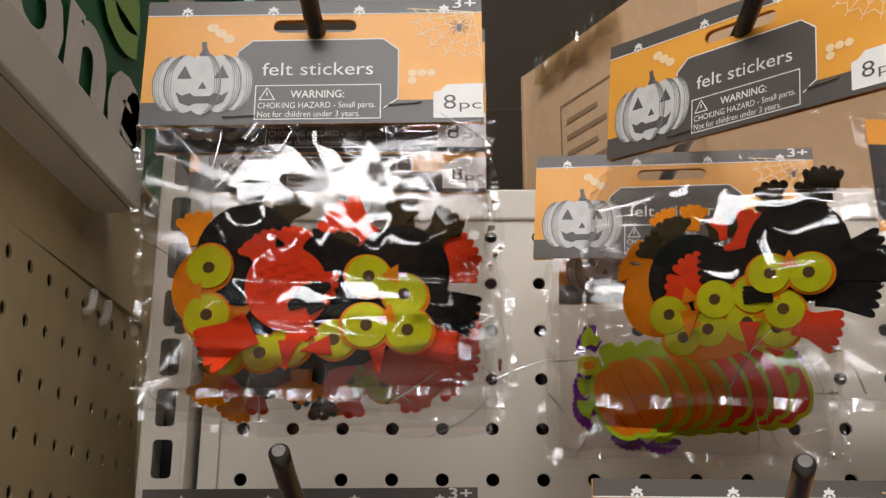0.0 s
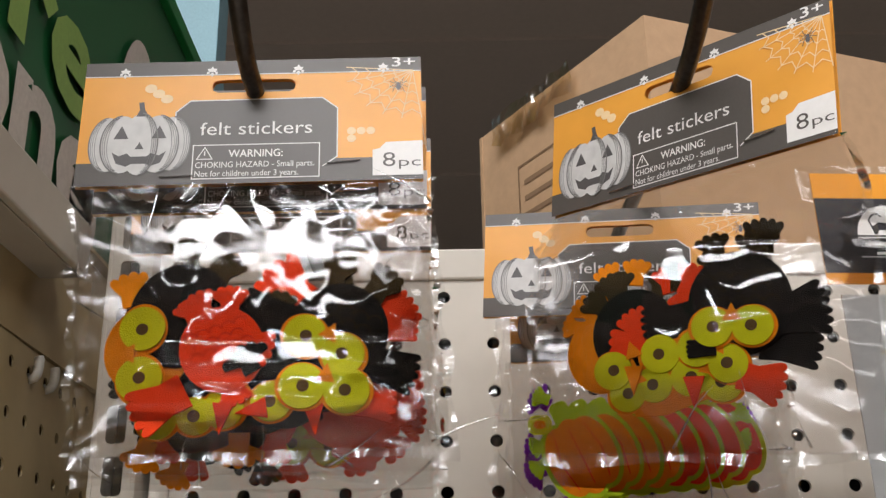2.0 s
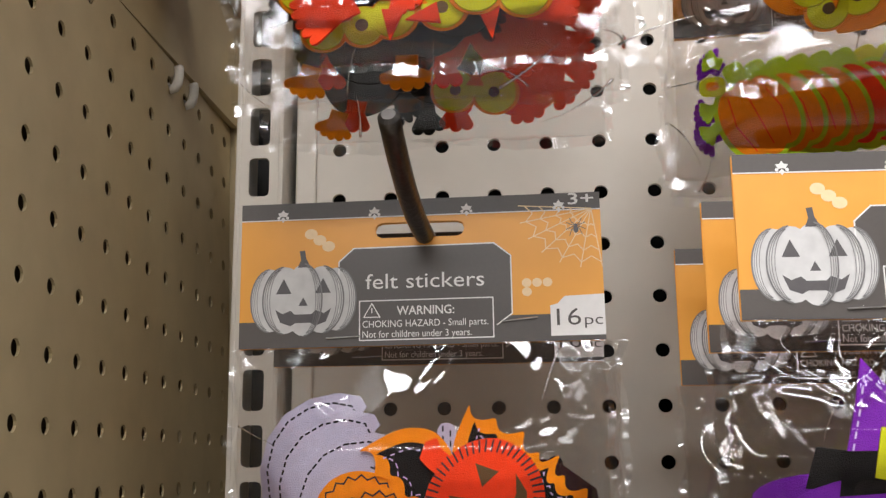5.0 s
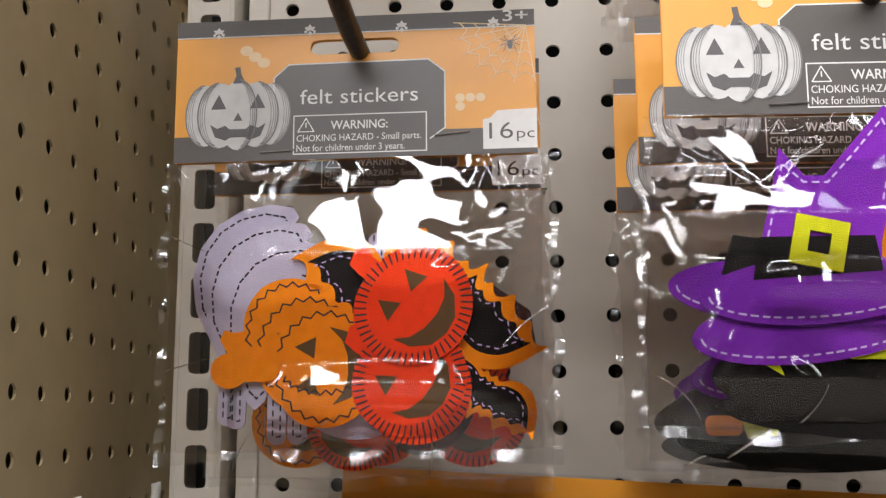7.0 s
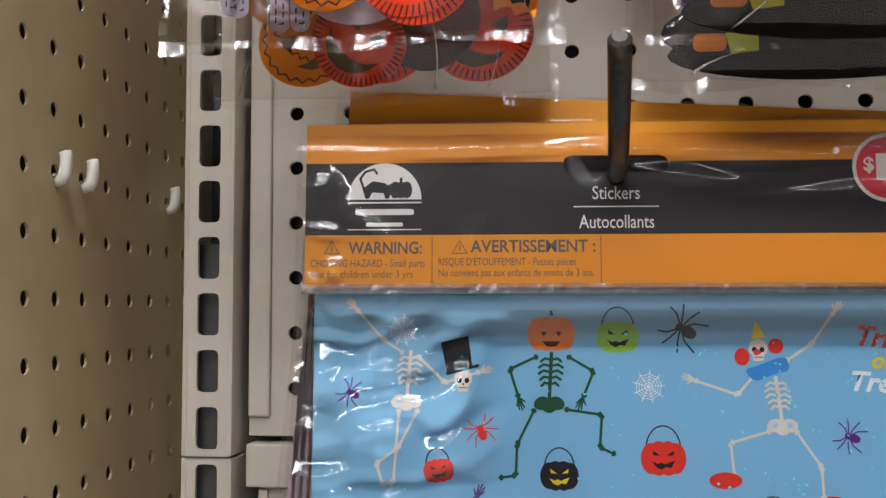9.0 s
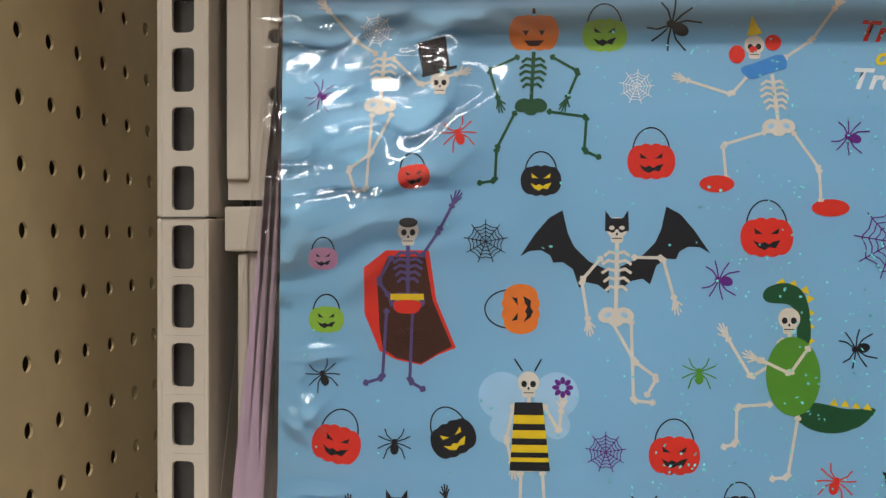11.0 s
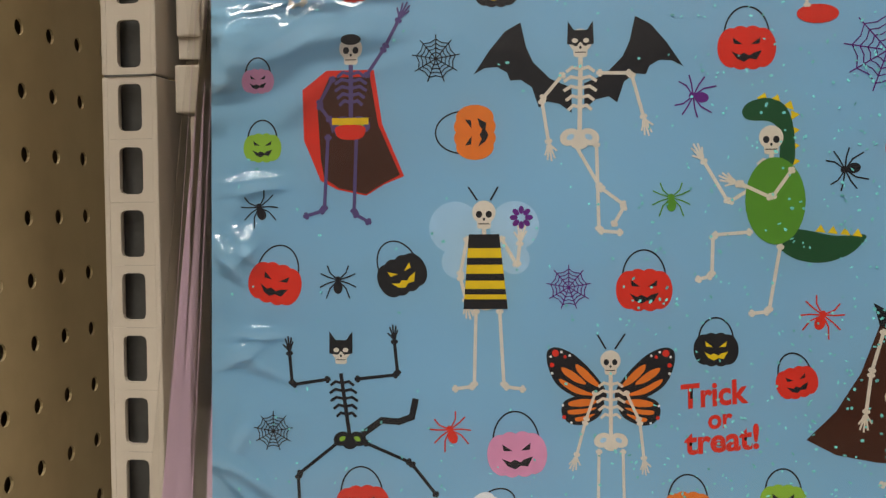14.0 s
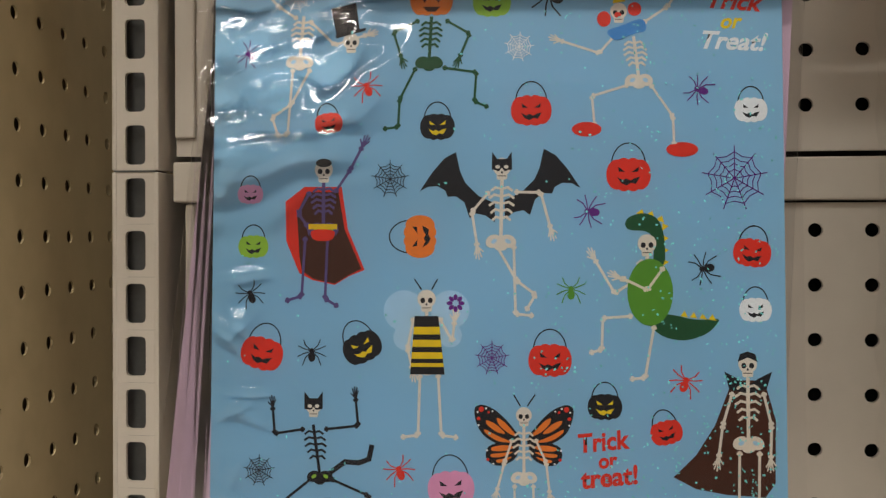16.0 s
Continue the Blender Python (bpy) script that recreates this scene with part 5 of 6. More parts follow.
def skeleton(sheet, u, v, k, hip, arms, legs, color="bone", neck=(0, 24), lift=0.17, limb_w=8.0, head=True):
    """A dancing paper skeleton: all joints in units of k millimetres from the middle of its skull, downwards positive."""
    P = lambda p: (u + p[0] * k, v - p[1] * k)
    polys = []
    for a in arms + legs:
        pts = [P(p) for p in a]
        polys += limb(pts, limb_w * k)
    for a in arms:
        hx_, hy_ = P(a[-1])
        ex, ey = P(a[-2])
        d = math.atan2(hy_ - ey, hx_ - ex)
        polys.append(ellipse(hx_ + 6 * k * math.cos(d), hy_ + 6 * k * math.sin(d), 6.5 * k, 5.0 * k, 10, math.degrees(d)))
        for j, reach in enumerate((17, 23, 25, 22, 15)):
            t = d + (j - 2) * (0.24 if j < 4 else 0.34)
            polys += stroke([(hx_ + 5 * k * math.cos(t), hy_ + 5 * k * math.sin(t)), (hx_ + reach * k * math.cos(t), hy_ + reach * k * math.sin(t))], 2.7 * k)
    sx, sy = neck
    polys += stroke([P((sx, sy)), P(hip)], 6.5 * k)
    n = 5
    for j in range(n):
        f = 0.12 + 0.62 * j / n
        cx, cy = sx + (hip[0] - sx) * f, sy + (hip[1] - sy) * f
        w = 24 - 1.6 * abs(j - 1.5) * 2
        polys += stroke([P((cx - w, cy + 5)), P((cx - w * 0.6, cy - 1)), P((cx, cy + 2)), P((cx + w * 0.6, cy - 1)), P((cx + w, cy + 5))], 4.6 * k)
    hx_, hy_ = hip
    polys += [ellipse(*P((hx_ - 14, hy_ + 2)), 15 * k, 12 * k, 16, 25), ellipse(*P((hx_ + 14, hy_ + 2)), 15 * k, 12 * k, 16, -25), ellipse(*P((hx_, hy_ + 12)), 12 * k, 8 * k, 14)]
    b = flat("skeleton_print", polys, INK[color], sheet, lift)
    flat("hip_hollows", [ellipse(*P((hx_ - 13, hy_ + 2)), 6 * k, 4 * k, 10, 30), ellipse(*P((hx_ + 13, hy_ + 2)), 6 * k, 4 * k, 10, -30)], INK["sky" if color == "bone" else "lime"], b, lift + 0.12)
    if head:
        skull(sheet, u, v, k)
    return P


ROUND_PRINTS = {"dinosaur_tail", "dinosaur_hood", "butterfly_wing", "wing_cells", "trunks", "ruff"}


def shape(sheet, P, name, polys, ink, lift=0.14):
    return flat(name, [[P(p) for p in (rounder(q) if name in ROUND_PRINTS else q)] for q in polys], INK[ink], sheet, lift)


def costume_party(sheet):
    """The printed figures of the sheet."""
    k, q, w = 0.1825, 0.199, 0.1695
    # skeleton with its head and top hat in its hand
    P = skeleton(sheet, 33.3, -23.0, k, (-6, 83), [[(15, 0), (66, 50), (132, 30)], [(-12, -5), (-50, -30), (-102, -88)]], [[(-20, 100), (-30, 235), (-52, 238)], [(16, 100), (-22, 172), (-62, 200), (-50, 238)]], neck=(2, -8), head=False)
    skull(sheet, 51.6, -31.2, k)
    shape(sheet, lambda p: (51.6 + p[0] * k, -31.2 - p[1] * k), "top_hat", [[(-42, -70), (10, -82), (18, -22), (-30, -14)], [(-34, -14), (30, -30), (30, -24), (-30, -8)]], "black", 0.26)
    # green skeleton with a pumpkin head
    P = skeleton(sheet, 81.8, -15.5, k, (-5, 127), [[(-26, 42), (-78, 66), (-62, 118)], [(30, 42), (78, 70), (58, 118)]], [[(-32, 140), (-65, 205), (-68, 262), (-98, 266)], [(24, 140), (92, 150), (88, 210), (116, 222)]], "dark_green", (0, 36), head=False)
    shape(sheet, P, "pumpkin_head", [ellipse(dx, 0, 20, 33 - abs(dx) * 0.1) for dx in (-24, 24, -10, 10)], "orange", 0.2)
    shape(sheet, P, "pumpkin_head_face", [[(-20, -4), (-8, -4), (-14, 6)], [(20, -4), (8, -4), (14, 6)], [(-18, 14), (18, 14), (8, 24), (-8, 24)], [(-3, -34), (4, -34), (2, -44), (-2, -44)]], "brown", 0.3)
    # clown
    P = skeleton(sheet, 151.5, -20.7, k, (40, 138), [[(50, 22), (98, -10), (140, -68)], [(-10, 50), (-40, 84), (-118, 58)]], [[(18, 150), (-55, 172), (-50, 232)], [(64, 150), (108, 215), (110, 272)]], neck=(30, 52))
    shape(sheet, P, "party_hat", [[(-12, -18), (14, -22), (-4, -54)]], "yellow", 0.28)
    shape(sheet, P, "clown_hair", [ellipse(-30, 14, 14, 16), ellipse(32, -6, 14, 14), ellipse(-2, 6, 7, 6)], "red", 0.27)
    shape(sheet, P, "ruff", [[(-28, 38), (0, 30), (50, 10), (58, 40), (30, 44), (-8, 62)]], "blue", 0.22)
    shape(sheet, P, "clown_shoe", [ellipse(-66, 240, 30, 15)], "red", 0.22)
    shape(sheet, P, "clown_shoe", [ellipse(126, 282, 32, 15)], "red", 0.22)
    # caped skeleton with one arm raised
    hd = (41.6, -79.7)
    P = lambda p: (hd[0] + p[0] * q, hd[1] - p[1] * q)
    shape(sheet, P, "cape_lining", [[(-36, 30), (-72, 58), (-70, 132), (-45, 192), (-20, 205), (22, 214), (48, 198), (78, 186), (46, 110), (34, 30)]], "red", 0.12)
    shape(sheet, P, "cape", [[(-32, 40), (-50, 80), (-45, 160), (-40, 188), (-18, 203), (22, 212), (48, 196), (72, 184), (40, 110), (28, 40)]], "brown", 0.15)
    P = skeleton(sheet, hd[0], hd[1], q, (0, 108), [[(22, 40), (50, -2), (72, -45)], [(-26, 40), (-48, 80), (-30, 104)]], [[(-34, 125), (-40, 235), (-70, 244)], [(8, 125), (4, 240), (28, 254)]], "mauve", lift=0.2)
    shape(sheet, P, "belt", [[(-28, 100), (26, 100), (26, 110), (-28, 110)]], "yellow", 0.36)
    shape(sheet, P, "trunks", [[(-26, 110), (24, 110), (18, 132), (-20, 132)]], "red", 0.34)
    shape(sheet, P, "hair_print", [ellipse(0, -15, 15, 8)], "black", 0.3)
    # winged skeleton in a bat mask
    hd = (108.1, -78.8)
    P = lambda p: (hd[0] + p[0] * q, hd[1] - p[1] * q)
    wing = [(5, 60), (36, 46), (60, 22), (70, 0), (78, -36), (100, -24), (122, 2), (146, 38), (130, 29), (112, 28), (98, 36), (93, 48), (78, 47), (62, 58), (52, 88), (40, 79), (22, 83), (5, 96)]
    shape(sheet, P, "bat_wings", [wing, [(-x - 8, y + 6) for x, y in wing]], "black", 0.13)
    P = skeleton(sheet, hd[0], hd[1], q, (-2, 135), [[(-24, 45), (-56, 82), (-46, 146)], [(24, 45), (72, 46), (90, 112)]], [[(-10, 145), (27, 210), (62, 236), (45, 265)], [(22, 145), (25, 272), (58, 275)]])
    shape(sheet, P, "bat_mask", [[(-19, 3), (-18, -30), (-9, -17), (9, -17), (18, -30), (19, 3), (6, 5), (0, 0), (-6, 5)]], "black", 0.3)
    shape(sheet, P, "mask_eyes", [ellipse(-8, -2, 4.5, 3.4, 10), ellipse(8, -2, 4.5, 3.4, 10)], "bone", 0.34)
    # bee
    hd = (80.2, -127.8)
    P = lambda p: (hd[0] + p[0] * q, hd[1] - p[1] * q)
    shape(sheet, P, "bee_wings", [ellipse(-42, 20, 38, 38), ellipse(44, 18, 36, 36), ellipse(-38, 70, 24, 24), ellipse(44, 66, 22, 22)], "sky", 0.1)
    P = skeleton(sheet, hd[0], hd[1], q, (2, 120), [[(-24, 34), (-35, 90), (-26, 128)], [(24, 34), (48, 76), (52, 40)]], [[(-12, 138), (-15, 250), (-46, 254)], [(22, 138), (28, 250), (58, 254)]])
    shape(sheet, P, "striped_dress", [[(-22, 30), (22, 30), (34, 138), (-30, 138)]], "yellow", 0.34)
    for a, b in ((30, 50), (64, 74), (87, 97), (109, 117), (124, 138)):
        shape(sheet, P, "dress_stripe", [[(-22 - (a - 30) * 0.075, a), (22 + (a - 30) * 0.11, a), (22 + (b - 30) * 0.11, b), (-22 - (b - 30) * 0.075, b)]], "black", 0.37)
    flat("feelers", stroke([P((-10, -20)), P((-22, -38))], 0.5) + stroke([P((10, -20)), P((20, -38))], 0.5), INK["black"], sheet, 0.2)
    shape(sheet, P, "flower", [ellipse(54 + 11 * math.cos(radians(45 * j)), 6 + 11 * math.sin(radians(45 * j)), 6, 4, 8, 45 * j) for j in range(8)], "purple", 0.3)
    # dinosaur costume
    hd = (161.4, -107.3)
    P = lambda p: (hd[0] + p[0] * q, hd[1] - p[1] * q)
    shape(sheet, P, "dinosaur_tail", [[(20, 130), (42, 128), (90, 140), (138, 134), (110, 165), (70, 178), (30, 172), (0, 148)]], "dark_green", 0.12)
    shape(sheet, P, "dinosaur_spikes", [[(-20 + 18 * j, -58 + (j * j) * 3), (-8 + 18 * j, -66 + (j * j) * 3), (-4 + 18 * j, -52 + (j * j) * 3)] for j in range(3)] + [[(28, -40 + 22 * j), (40, -34 + 22 * j), (28, -26 + 22 * j)] for j in range(5)] + [[(60 + 17 * j, 132 + 2 * j), (68 + 17 * j, 122 + 2 * j), (74 + 17 * j, 134 + 2 * j)] for j in range(4)], "yellow", 0.11)
    shape(sheet, P, "dinosaur_hood", [[(-42, -38), (-34, -52), (-6, -60), (20, -50), (32, -20), (34, 40), (10, 40), (14, -10), (0, -26), (-34, -26)]], "dark_green", 0.15)
    P = skeleton(sheet, hd[0], hd[1], q, (5, 80), [[(-12, 60), (-60, 90), (-96, 28)], [(30, 40), (0, 84), (-50, 62)]], [[(-28, 132), (-82, 136), (-84, 194), (-106, 200)], [(12, 150), (-5, 245), (-32, 248)]])
    shape(sheet, P, "dinosaur_belly", [ellipse(5, 88, 42, 62)], "green", 0.34)
    flat("sleeve_bone", limb([P((30, 42)), P((0, 84)), P((-46, 62))], 8 * q), INK["bone"], sheet, 0.4)
    # cat skeleton
    hd = (38.4, -167.5)
    P = skeleton(sheet, hd[0], hd[1], w, (15, 148), [[(-20, 48), (-85, 58), (-90, 0)], [(25, 48), (98, 40), (92, -20)]], [[(0, 152), (-75, 212), (-72, 282)], [(40, 156), (120, 190), (165, 246)]], "black", (0, 40), limb_w=9)
    shape(sheet, P, "cat_mask", [[(-20, 4), (-20, -34), (-9, -19), (9, -19), (20, -34), (20, 4), (7, 6), (0, 0), (-7, 6)]], "black", 0.3)
    shape(sheet, P, "mask_eyes", [ellipse(-8, -2, 5, 4, 10), ellipse(8, -2, 5, 4, 10)], "bone", 0.34)
    flat("cat_tail", stroke([P((40, 140)), P((70, 118)), P((100, 120)), P((122, 112)), P((128, 84))], 11 * w), INK["black"], sheet, 0.22)
    # butterfly
    hd = (116.1, -170.3)
    P = lambda p: (hd[0] + p[0] * w, hd[1] - p[1] * w)
    up, low = [(6, 48), (34, 12), (62, -14), (92, -26), (108, -18), (106, 8), (92, 40), (58, 62), (8, 70)], [(8, 60), (52, 56), (80, 66), (84, 88), (70, 106), (46, 108), (16, 92)]
    for sgn in (-1, 1):
        shape(sheet, P, "butterfly_wing", [[(x * sgn, y) for x, y in up], [(x * sgn, y) for x, y in low]], "black", 0.12)
        shape(sheet, P, "wing_cells", [[(sgn * a, b) for a, b in c] for c in ([(12, 46), (42, 12), (60, 2), (56, 18), (34, 38)], [(36, 40), (62, 16), (84, 8), (80, 20), (58, 36)], [(18, 58), (52, 46), (88, 26), (84, 38), (56, 56)], [(16, 66), (46, 62), (72, 68), (70, 76), (40, 76)], [(18, 76), (48, 80), (74, 82), (70, 90), (44, 88)], [(22, 86), (44, 92), (62, 95), (58, 102), (40, 98)])], "orange", 0.15)
        shape(sheet, P, "wing_dots", [ellipse(sgn * 92, -14, 6, 6, 10), ellipse(sgn * 98, 6, 4, 4, 8), ellipse(sgn * 78, 94, 3.6, 3.6, 8), ellipse(sgn * 76, -8, 3, 3, 8)], "red", 0.16)
        shape(sheet, P, "wing_dots", [ellipse(sgn * 82, -16, 2.4, 2.4, 8), ellipse(sgn * 68, -10, 2.2, 2.2, 8), ellipse(sgn * 100, -8, 2.2, 2.2, 8), ellipse(sgn * 98, 20, 2.4, 2.4, 8), ellipse(sgn * 80, 74, 2.4, 2.4, 8), ellipse(sgn * 66, 103, 2.2, 2.2, 8)], "white", 0.17)
    P = skeleton(sheet, hd[0], hd[1], w, (0, 130), [[(-25, 50), (-42, 100), (-58, 160)], [(25, 50), (48, 100), (55, 165)]], [[(-20, 148), (-22, 262), (-40, 266)], [(20, 148), (22, 262), (40, 266)]])
    flat("feelers", stroke([P((-8, -22)), P((-22, -46))], 0.5) + stroke([P((8, -22)), P((24, -46))], 0.5), INK["black"], sheet, 0.2)
    # skeleton in a long dark cloak
    hd = (197.5, -151.3)
    P = lambda p: (hd[0] + p[0] * q, hd[1] - p[1] * q)
    shape(sheet, P, "cloak", [[(-28, 28), (-60, 110), (-95, 165), (-136, 205), (-95, 226), (-40, 236), (30, 240), (48, 215), (50, 100), (30, 28)]], "brown", 0.12)
    shape(sheet, P, "collar", [[(-42, 12), (-20, 24), (0, 38), (20, 24), (44, 12), (34, 44), (0, 52), (-34, 44)]], "black", 0.15)
    P = skeleton(sheet, hd[0], hd[1], q, (0, 140), [[(-28, 50), (-46, 110), (-54, 168)], [(28, 50), (42, 110), (40, 170)]], [[(-16, 158), (-18, 262), (-36, 268)], [(20, 158), (18, 262), (36, 268)]])
    shape(sheet, P, "hair_print", [[(-18, -6), (-14, -20), (0, -25), (14, -20), (18, -6), (0, -14)]], "black", 0.3)


BUCKETS = ((43.3, -61.8, 5.0, "red", 8), (84.1, -63.3, 6.2, "black", 0), (119.0, -57.3, 7.2, "red", 0), (104.4, -16.6, 6.8, "lime", 0), (154.8, -81.4, 7.8, "red", 0), (199.7, -57.6, 5.8, "white", 0),
           (14.0, -88.4, 4.6, "pink", 0), (15.3, -108.0, 5.4, "lime", 0), (77.7, -104.3, 7.6, "orange", 90), (199.6, -110.3, 6.6, "red", -8), (200.6, -131.2, 5.6, "white", 0), (18.9, -147.8, 7.6, "red", -14))
MORE_BUCKETS = ((56.4, -145.5, 7.0, "black", 25), (125.7, -149.9, 7.6, "red", 0), (145.7, -166.8, 6.0, "black", 0), (168.0, -176.0, 5.6, "red", 14), (89.4, -197.0, 8.2, "pink", 4), (44.6, -212.4, 7.6, "red", 4), (81.3, -213.8, 5.8, "white", -50), (137.6, -212.4, 6.8, "orange", 0), (164.0, -209.6, 6.2, "lime", 0))
SPIDERS = ((126.6, -14.0, 1.35, "black", 60), (13.2, -35.7, 0.85, "purple", 60), (57.7, -48.4, 0.95, "red", 20), (181.0, -49.9, 0.95, "purple", 70), (140.6, -95.0, 1.0, "purple", 80), (182.4, -116.1, 1.0, "black", 100), (133.5, -124.4, 0.9, "green", 0),
           (14.5, -126.1, 0.9, "black", 20), (37.6, -147.6, 0.9, "black", 0), (174.9, -157.8, 1.0, "red", -20), (70.4, -190.8, 0.95, "red", 20))
WEBS = ((66.5, -82.8, 7.0, "black"), (193.5, -82.9, 12.0, "purple"), (104.4, -149.1, 6.4, "purple"), (18.3, -190.9, 5.8, "black"))


def sheet_film(u0, u1, v0, v1, lift, seed, strength):
    """Film over a flat sheet: smooth, crumpled with straight folds towards its upper left corner and along its left edge and header."""
    nu, nv = 170, 260
    P, Q = np.meshgrid(np.linspace(0, 1, nu + 1), np.linspace(0, 1, nv + 1))
    U, V = u0 + (u1 - u0) * P, v0 + (v1 - v0) * Q
    corner = np.maximum(0.0, 1 - np.hypot((P - 0.08) * 2.3, (Q - 0.26) * 4.0)) ** 0.8
    left_edge = np.exp(-P * 9) * np.where(Q > 0.2, 1.0, 0.35)
    N = np.zeros(U.shape)
    E = np.zeros(U.shape)
    for j in range(nv + 1):
        for i in range(nu + 1):
            u, v = U[j, i], V[j, i]
            N[j, i] = noise.noise(Vector((u * 0.038 + seed, v * 0.042, 3.3))) + 0.5 * (1 - 2 * abs(noise.noise(Vector((u * 0.05 - v * 0.02, v * 0.035, seed)))))
            E[j, i] = noise.noise(Vector((u * 0.02, v * 0.09, seed + 8)))
    W = lift + strength * (1.1 * corner * N + 0.9 * left_edge * (N + E)) + 0.06 * strength * E
    # pleats: long faces turned up, short returns
    phase = (-V + 0.28 * U) / 19 + 0.55 * N + 0.4 * E
    saw = phase - np.floor(phase)
    pleats = np.clip((66 - U) / 22, 0, 1) * np.clip((-V - 1) / 6, 0, 1) * np.clip((104 + V - 0.35 * U) / 46, 0, 1)
    W += strength * pleats * 3.0 * np.where(saw < 0.66, saw / 0.66, (1 - saw) / 0.34)
    rng = random.Random(int(seed * 100))
    folds = [(rng.uniform(-4, 62), rng.uniform(-70, -2), rng.uniform(-150, -20), rng.uniform(24, 50), rng.uniform(3, 8), rng.uniform(0.5, 1.4) * rng.choice((1, 1, -1))) for k in range(14)]
    folds += [(rng.uniform(-5, 6), rng.uniform(-230, 40), rng.uniform(-70, 70), rng.uniform(12, 34), rng.uniform(1.8, 4), rng.uniform(0.4, 1.0)) for k in range(26)]
    folds += [(u, v, a, n, w_, h) for u, v, a, n, w_, h in ((24, 47, 1, 70, 4.5, 1.3), (120, 47, -3, 62, 5.5, 1.6), (110, 40, -8, 40, 4.5, 1.1), (60, 52, 0, 120, 2.5, 0.5), (4, 44, -60, 40, 3.5, 0.9), (8, 30, -35, 34, 3.0, 0.8), (150, 30, 4, 70, 4.0, 0.6), (190, 50, -60, 34, 3.5, 0.9))]
    for u, v, ang, length, width, high in folds:
        dx, dy = math.cos(radians(ang)), math.sin(radians(ang))
        along, off = (U - u) * dx + (V - v) * dy, np.abs((U - u) * -dy + (V - v) * dx)
        taper = np.clip(1 - np.abs(along - length * 0.45) / (length * 0.55), 0, 1)
        W += strength * high * taper * np.clip(1 - off / (width * (0.35 + 0.65 * taper)), 0, None)
    # it stands off the sheet under the header's left end and runs down to it in a blunt step
    W += strength * 2.5 * np.clip((-V - 4) / 34, 0, 1) * np.clip((112 + V) / 62, 0, 1) * np.clip((78 - U - 0.5 * V * 0.4) / 34, 0, 1)
    ease = np.clip(1 + V / 20, 0, 1)
    W += ease * ease * (3 - 2 * ease) * 5.6 - np.maximum(0.0, (V - 47) / 10) ** 2 * 6
    co = np.stack([U, -np.maximum(W, 0.9), V], -1).reshape(-1, 3) / 1000
    k = np.arange((nu + 1) * (nv + 1)).reshape(nv + 1, nu + 1)
    quads = np.stack([k[:-1, :-1], k[1:, :-1], k[1:, 1:], k[:-1, 1:]], -1).reshape(-1, 4)
    me = bpy.data.meshes.new("bag_front")
    me.from_pydata(co.tolist(), [], quads.tolist())
    me.materials.append(FILM_SHEET)
    for f_ in me.polygons:
        f_.use_smooth = True
    return me


def slotted_header(pack, u0, u1, v0, v1, lift, slot_u, slot_v):
    bm = bmesh.new()
    slot = [(slot_u + x * 1000, slot_v + z * 1000) for x, z in slot_ring(0.035, 0.0062, 0.0029)]
    y = -lift / 1000
    vs = [bm.verts.new((a / 1000, y, b / 1000)) for a, b in ((u1, v1), (u0, v1), (u0, v0), (u1, v0))]
    rs = [bm.verts.new((a / 1000, y, b / 1000)) for a, b in slot]
    for k in range(4):
        bm.faces.new([vs[k], vs[(k + 1) % 4]] + [rs[(k * 3 + j) % 12] for j in (3, 2, 1, 0)])
    r = bmesh.ops.extrude_face_region(bm, geom=bm.faces[:])
    for g in r["geom"]:
        if isinstance(g, bmesh.types.BMVert):
            g.co.y += 0.0005
    return part("header", bm, HEAD_ORANGE, pack, "orange and black printed header card"), slot


def black_band(parent, u0, u1, v0, v1, slot, lift):
    """The dark band of the header, open where the slot cuts into its upper edge."""
    lo = [s for s in slot if s[1] < v1 - 0.01]
    lo.sort()
    flat("dark_band", [[(u0, v0), (u1, v0), (u1, v1), (lo[-1][0], v1)] + lo[::-1] + [(lo[0][0], v1), (u0, v1)]], HEAD_BLACK, parent, lift)


def emblem(ob, u, v, r, lift):
    """A half moon with a cat and a pumpkin, and two bars for the name under it."""
    flat("moon", [ellipse(u, v, r, r, 26, a0=0, a1=180)], CARD_WHITE, ob, lift)
    cat = [[(u - 7.5, v + 3.6), (u - 4, v + 6.2), (u, v + 5.6), (u + 2.4, v + 3.6), (u + 1.4, v + 0.3), (u + 0.2, v + 0.3), (u - 0.4, v + 2.2), (u - 4.2, v + 2.4), (u - 5.2, v + 0.3), (u - 6.4, v + 0.3)], ellipse(u + 2.2, v + 3.6, 1.7, 1.6, 12)]
    cat += stroke([(u - 7.0, v + 3.8), (u - 8.2, v + 7), (u - 6.5, v + 9.4), (u - 3.6, v + 10.2), (u - 2.6, v + 8.8)], 0.8)
    cat += [ellipse(u + 5.4 + d, v + 3.2, 1.9, 2.9, 14) for d in (-1.9, 1.9, 0)] + [rect(u + 5, u + 5.9, v + 6, v + 7.4)]
    flat("cat_and_pumpkin", cat, HEAD_BLACK, ob, lift + 0.05)
    flat("emblem_bars", [rect(u - r, u + r, v - 1.3, v - 0.8), rounded(u, v - 4.2, r * 1.6, 2.0, 0.9), rounded(u, v - 8.4, r * 1.0, 1.3, 0.4), rect(u - r, u + r, v - 10.3, v - 9.9)], CARD_WHITE, ob, lift)


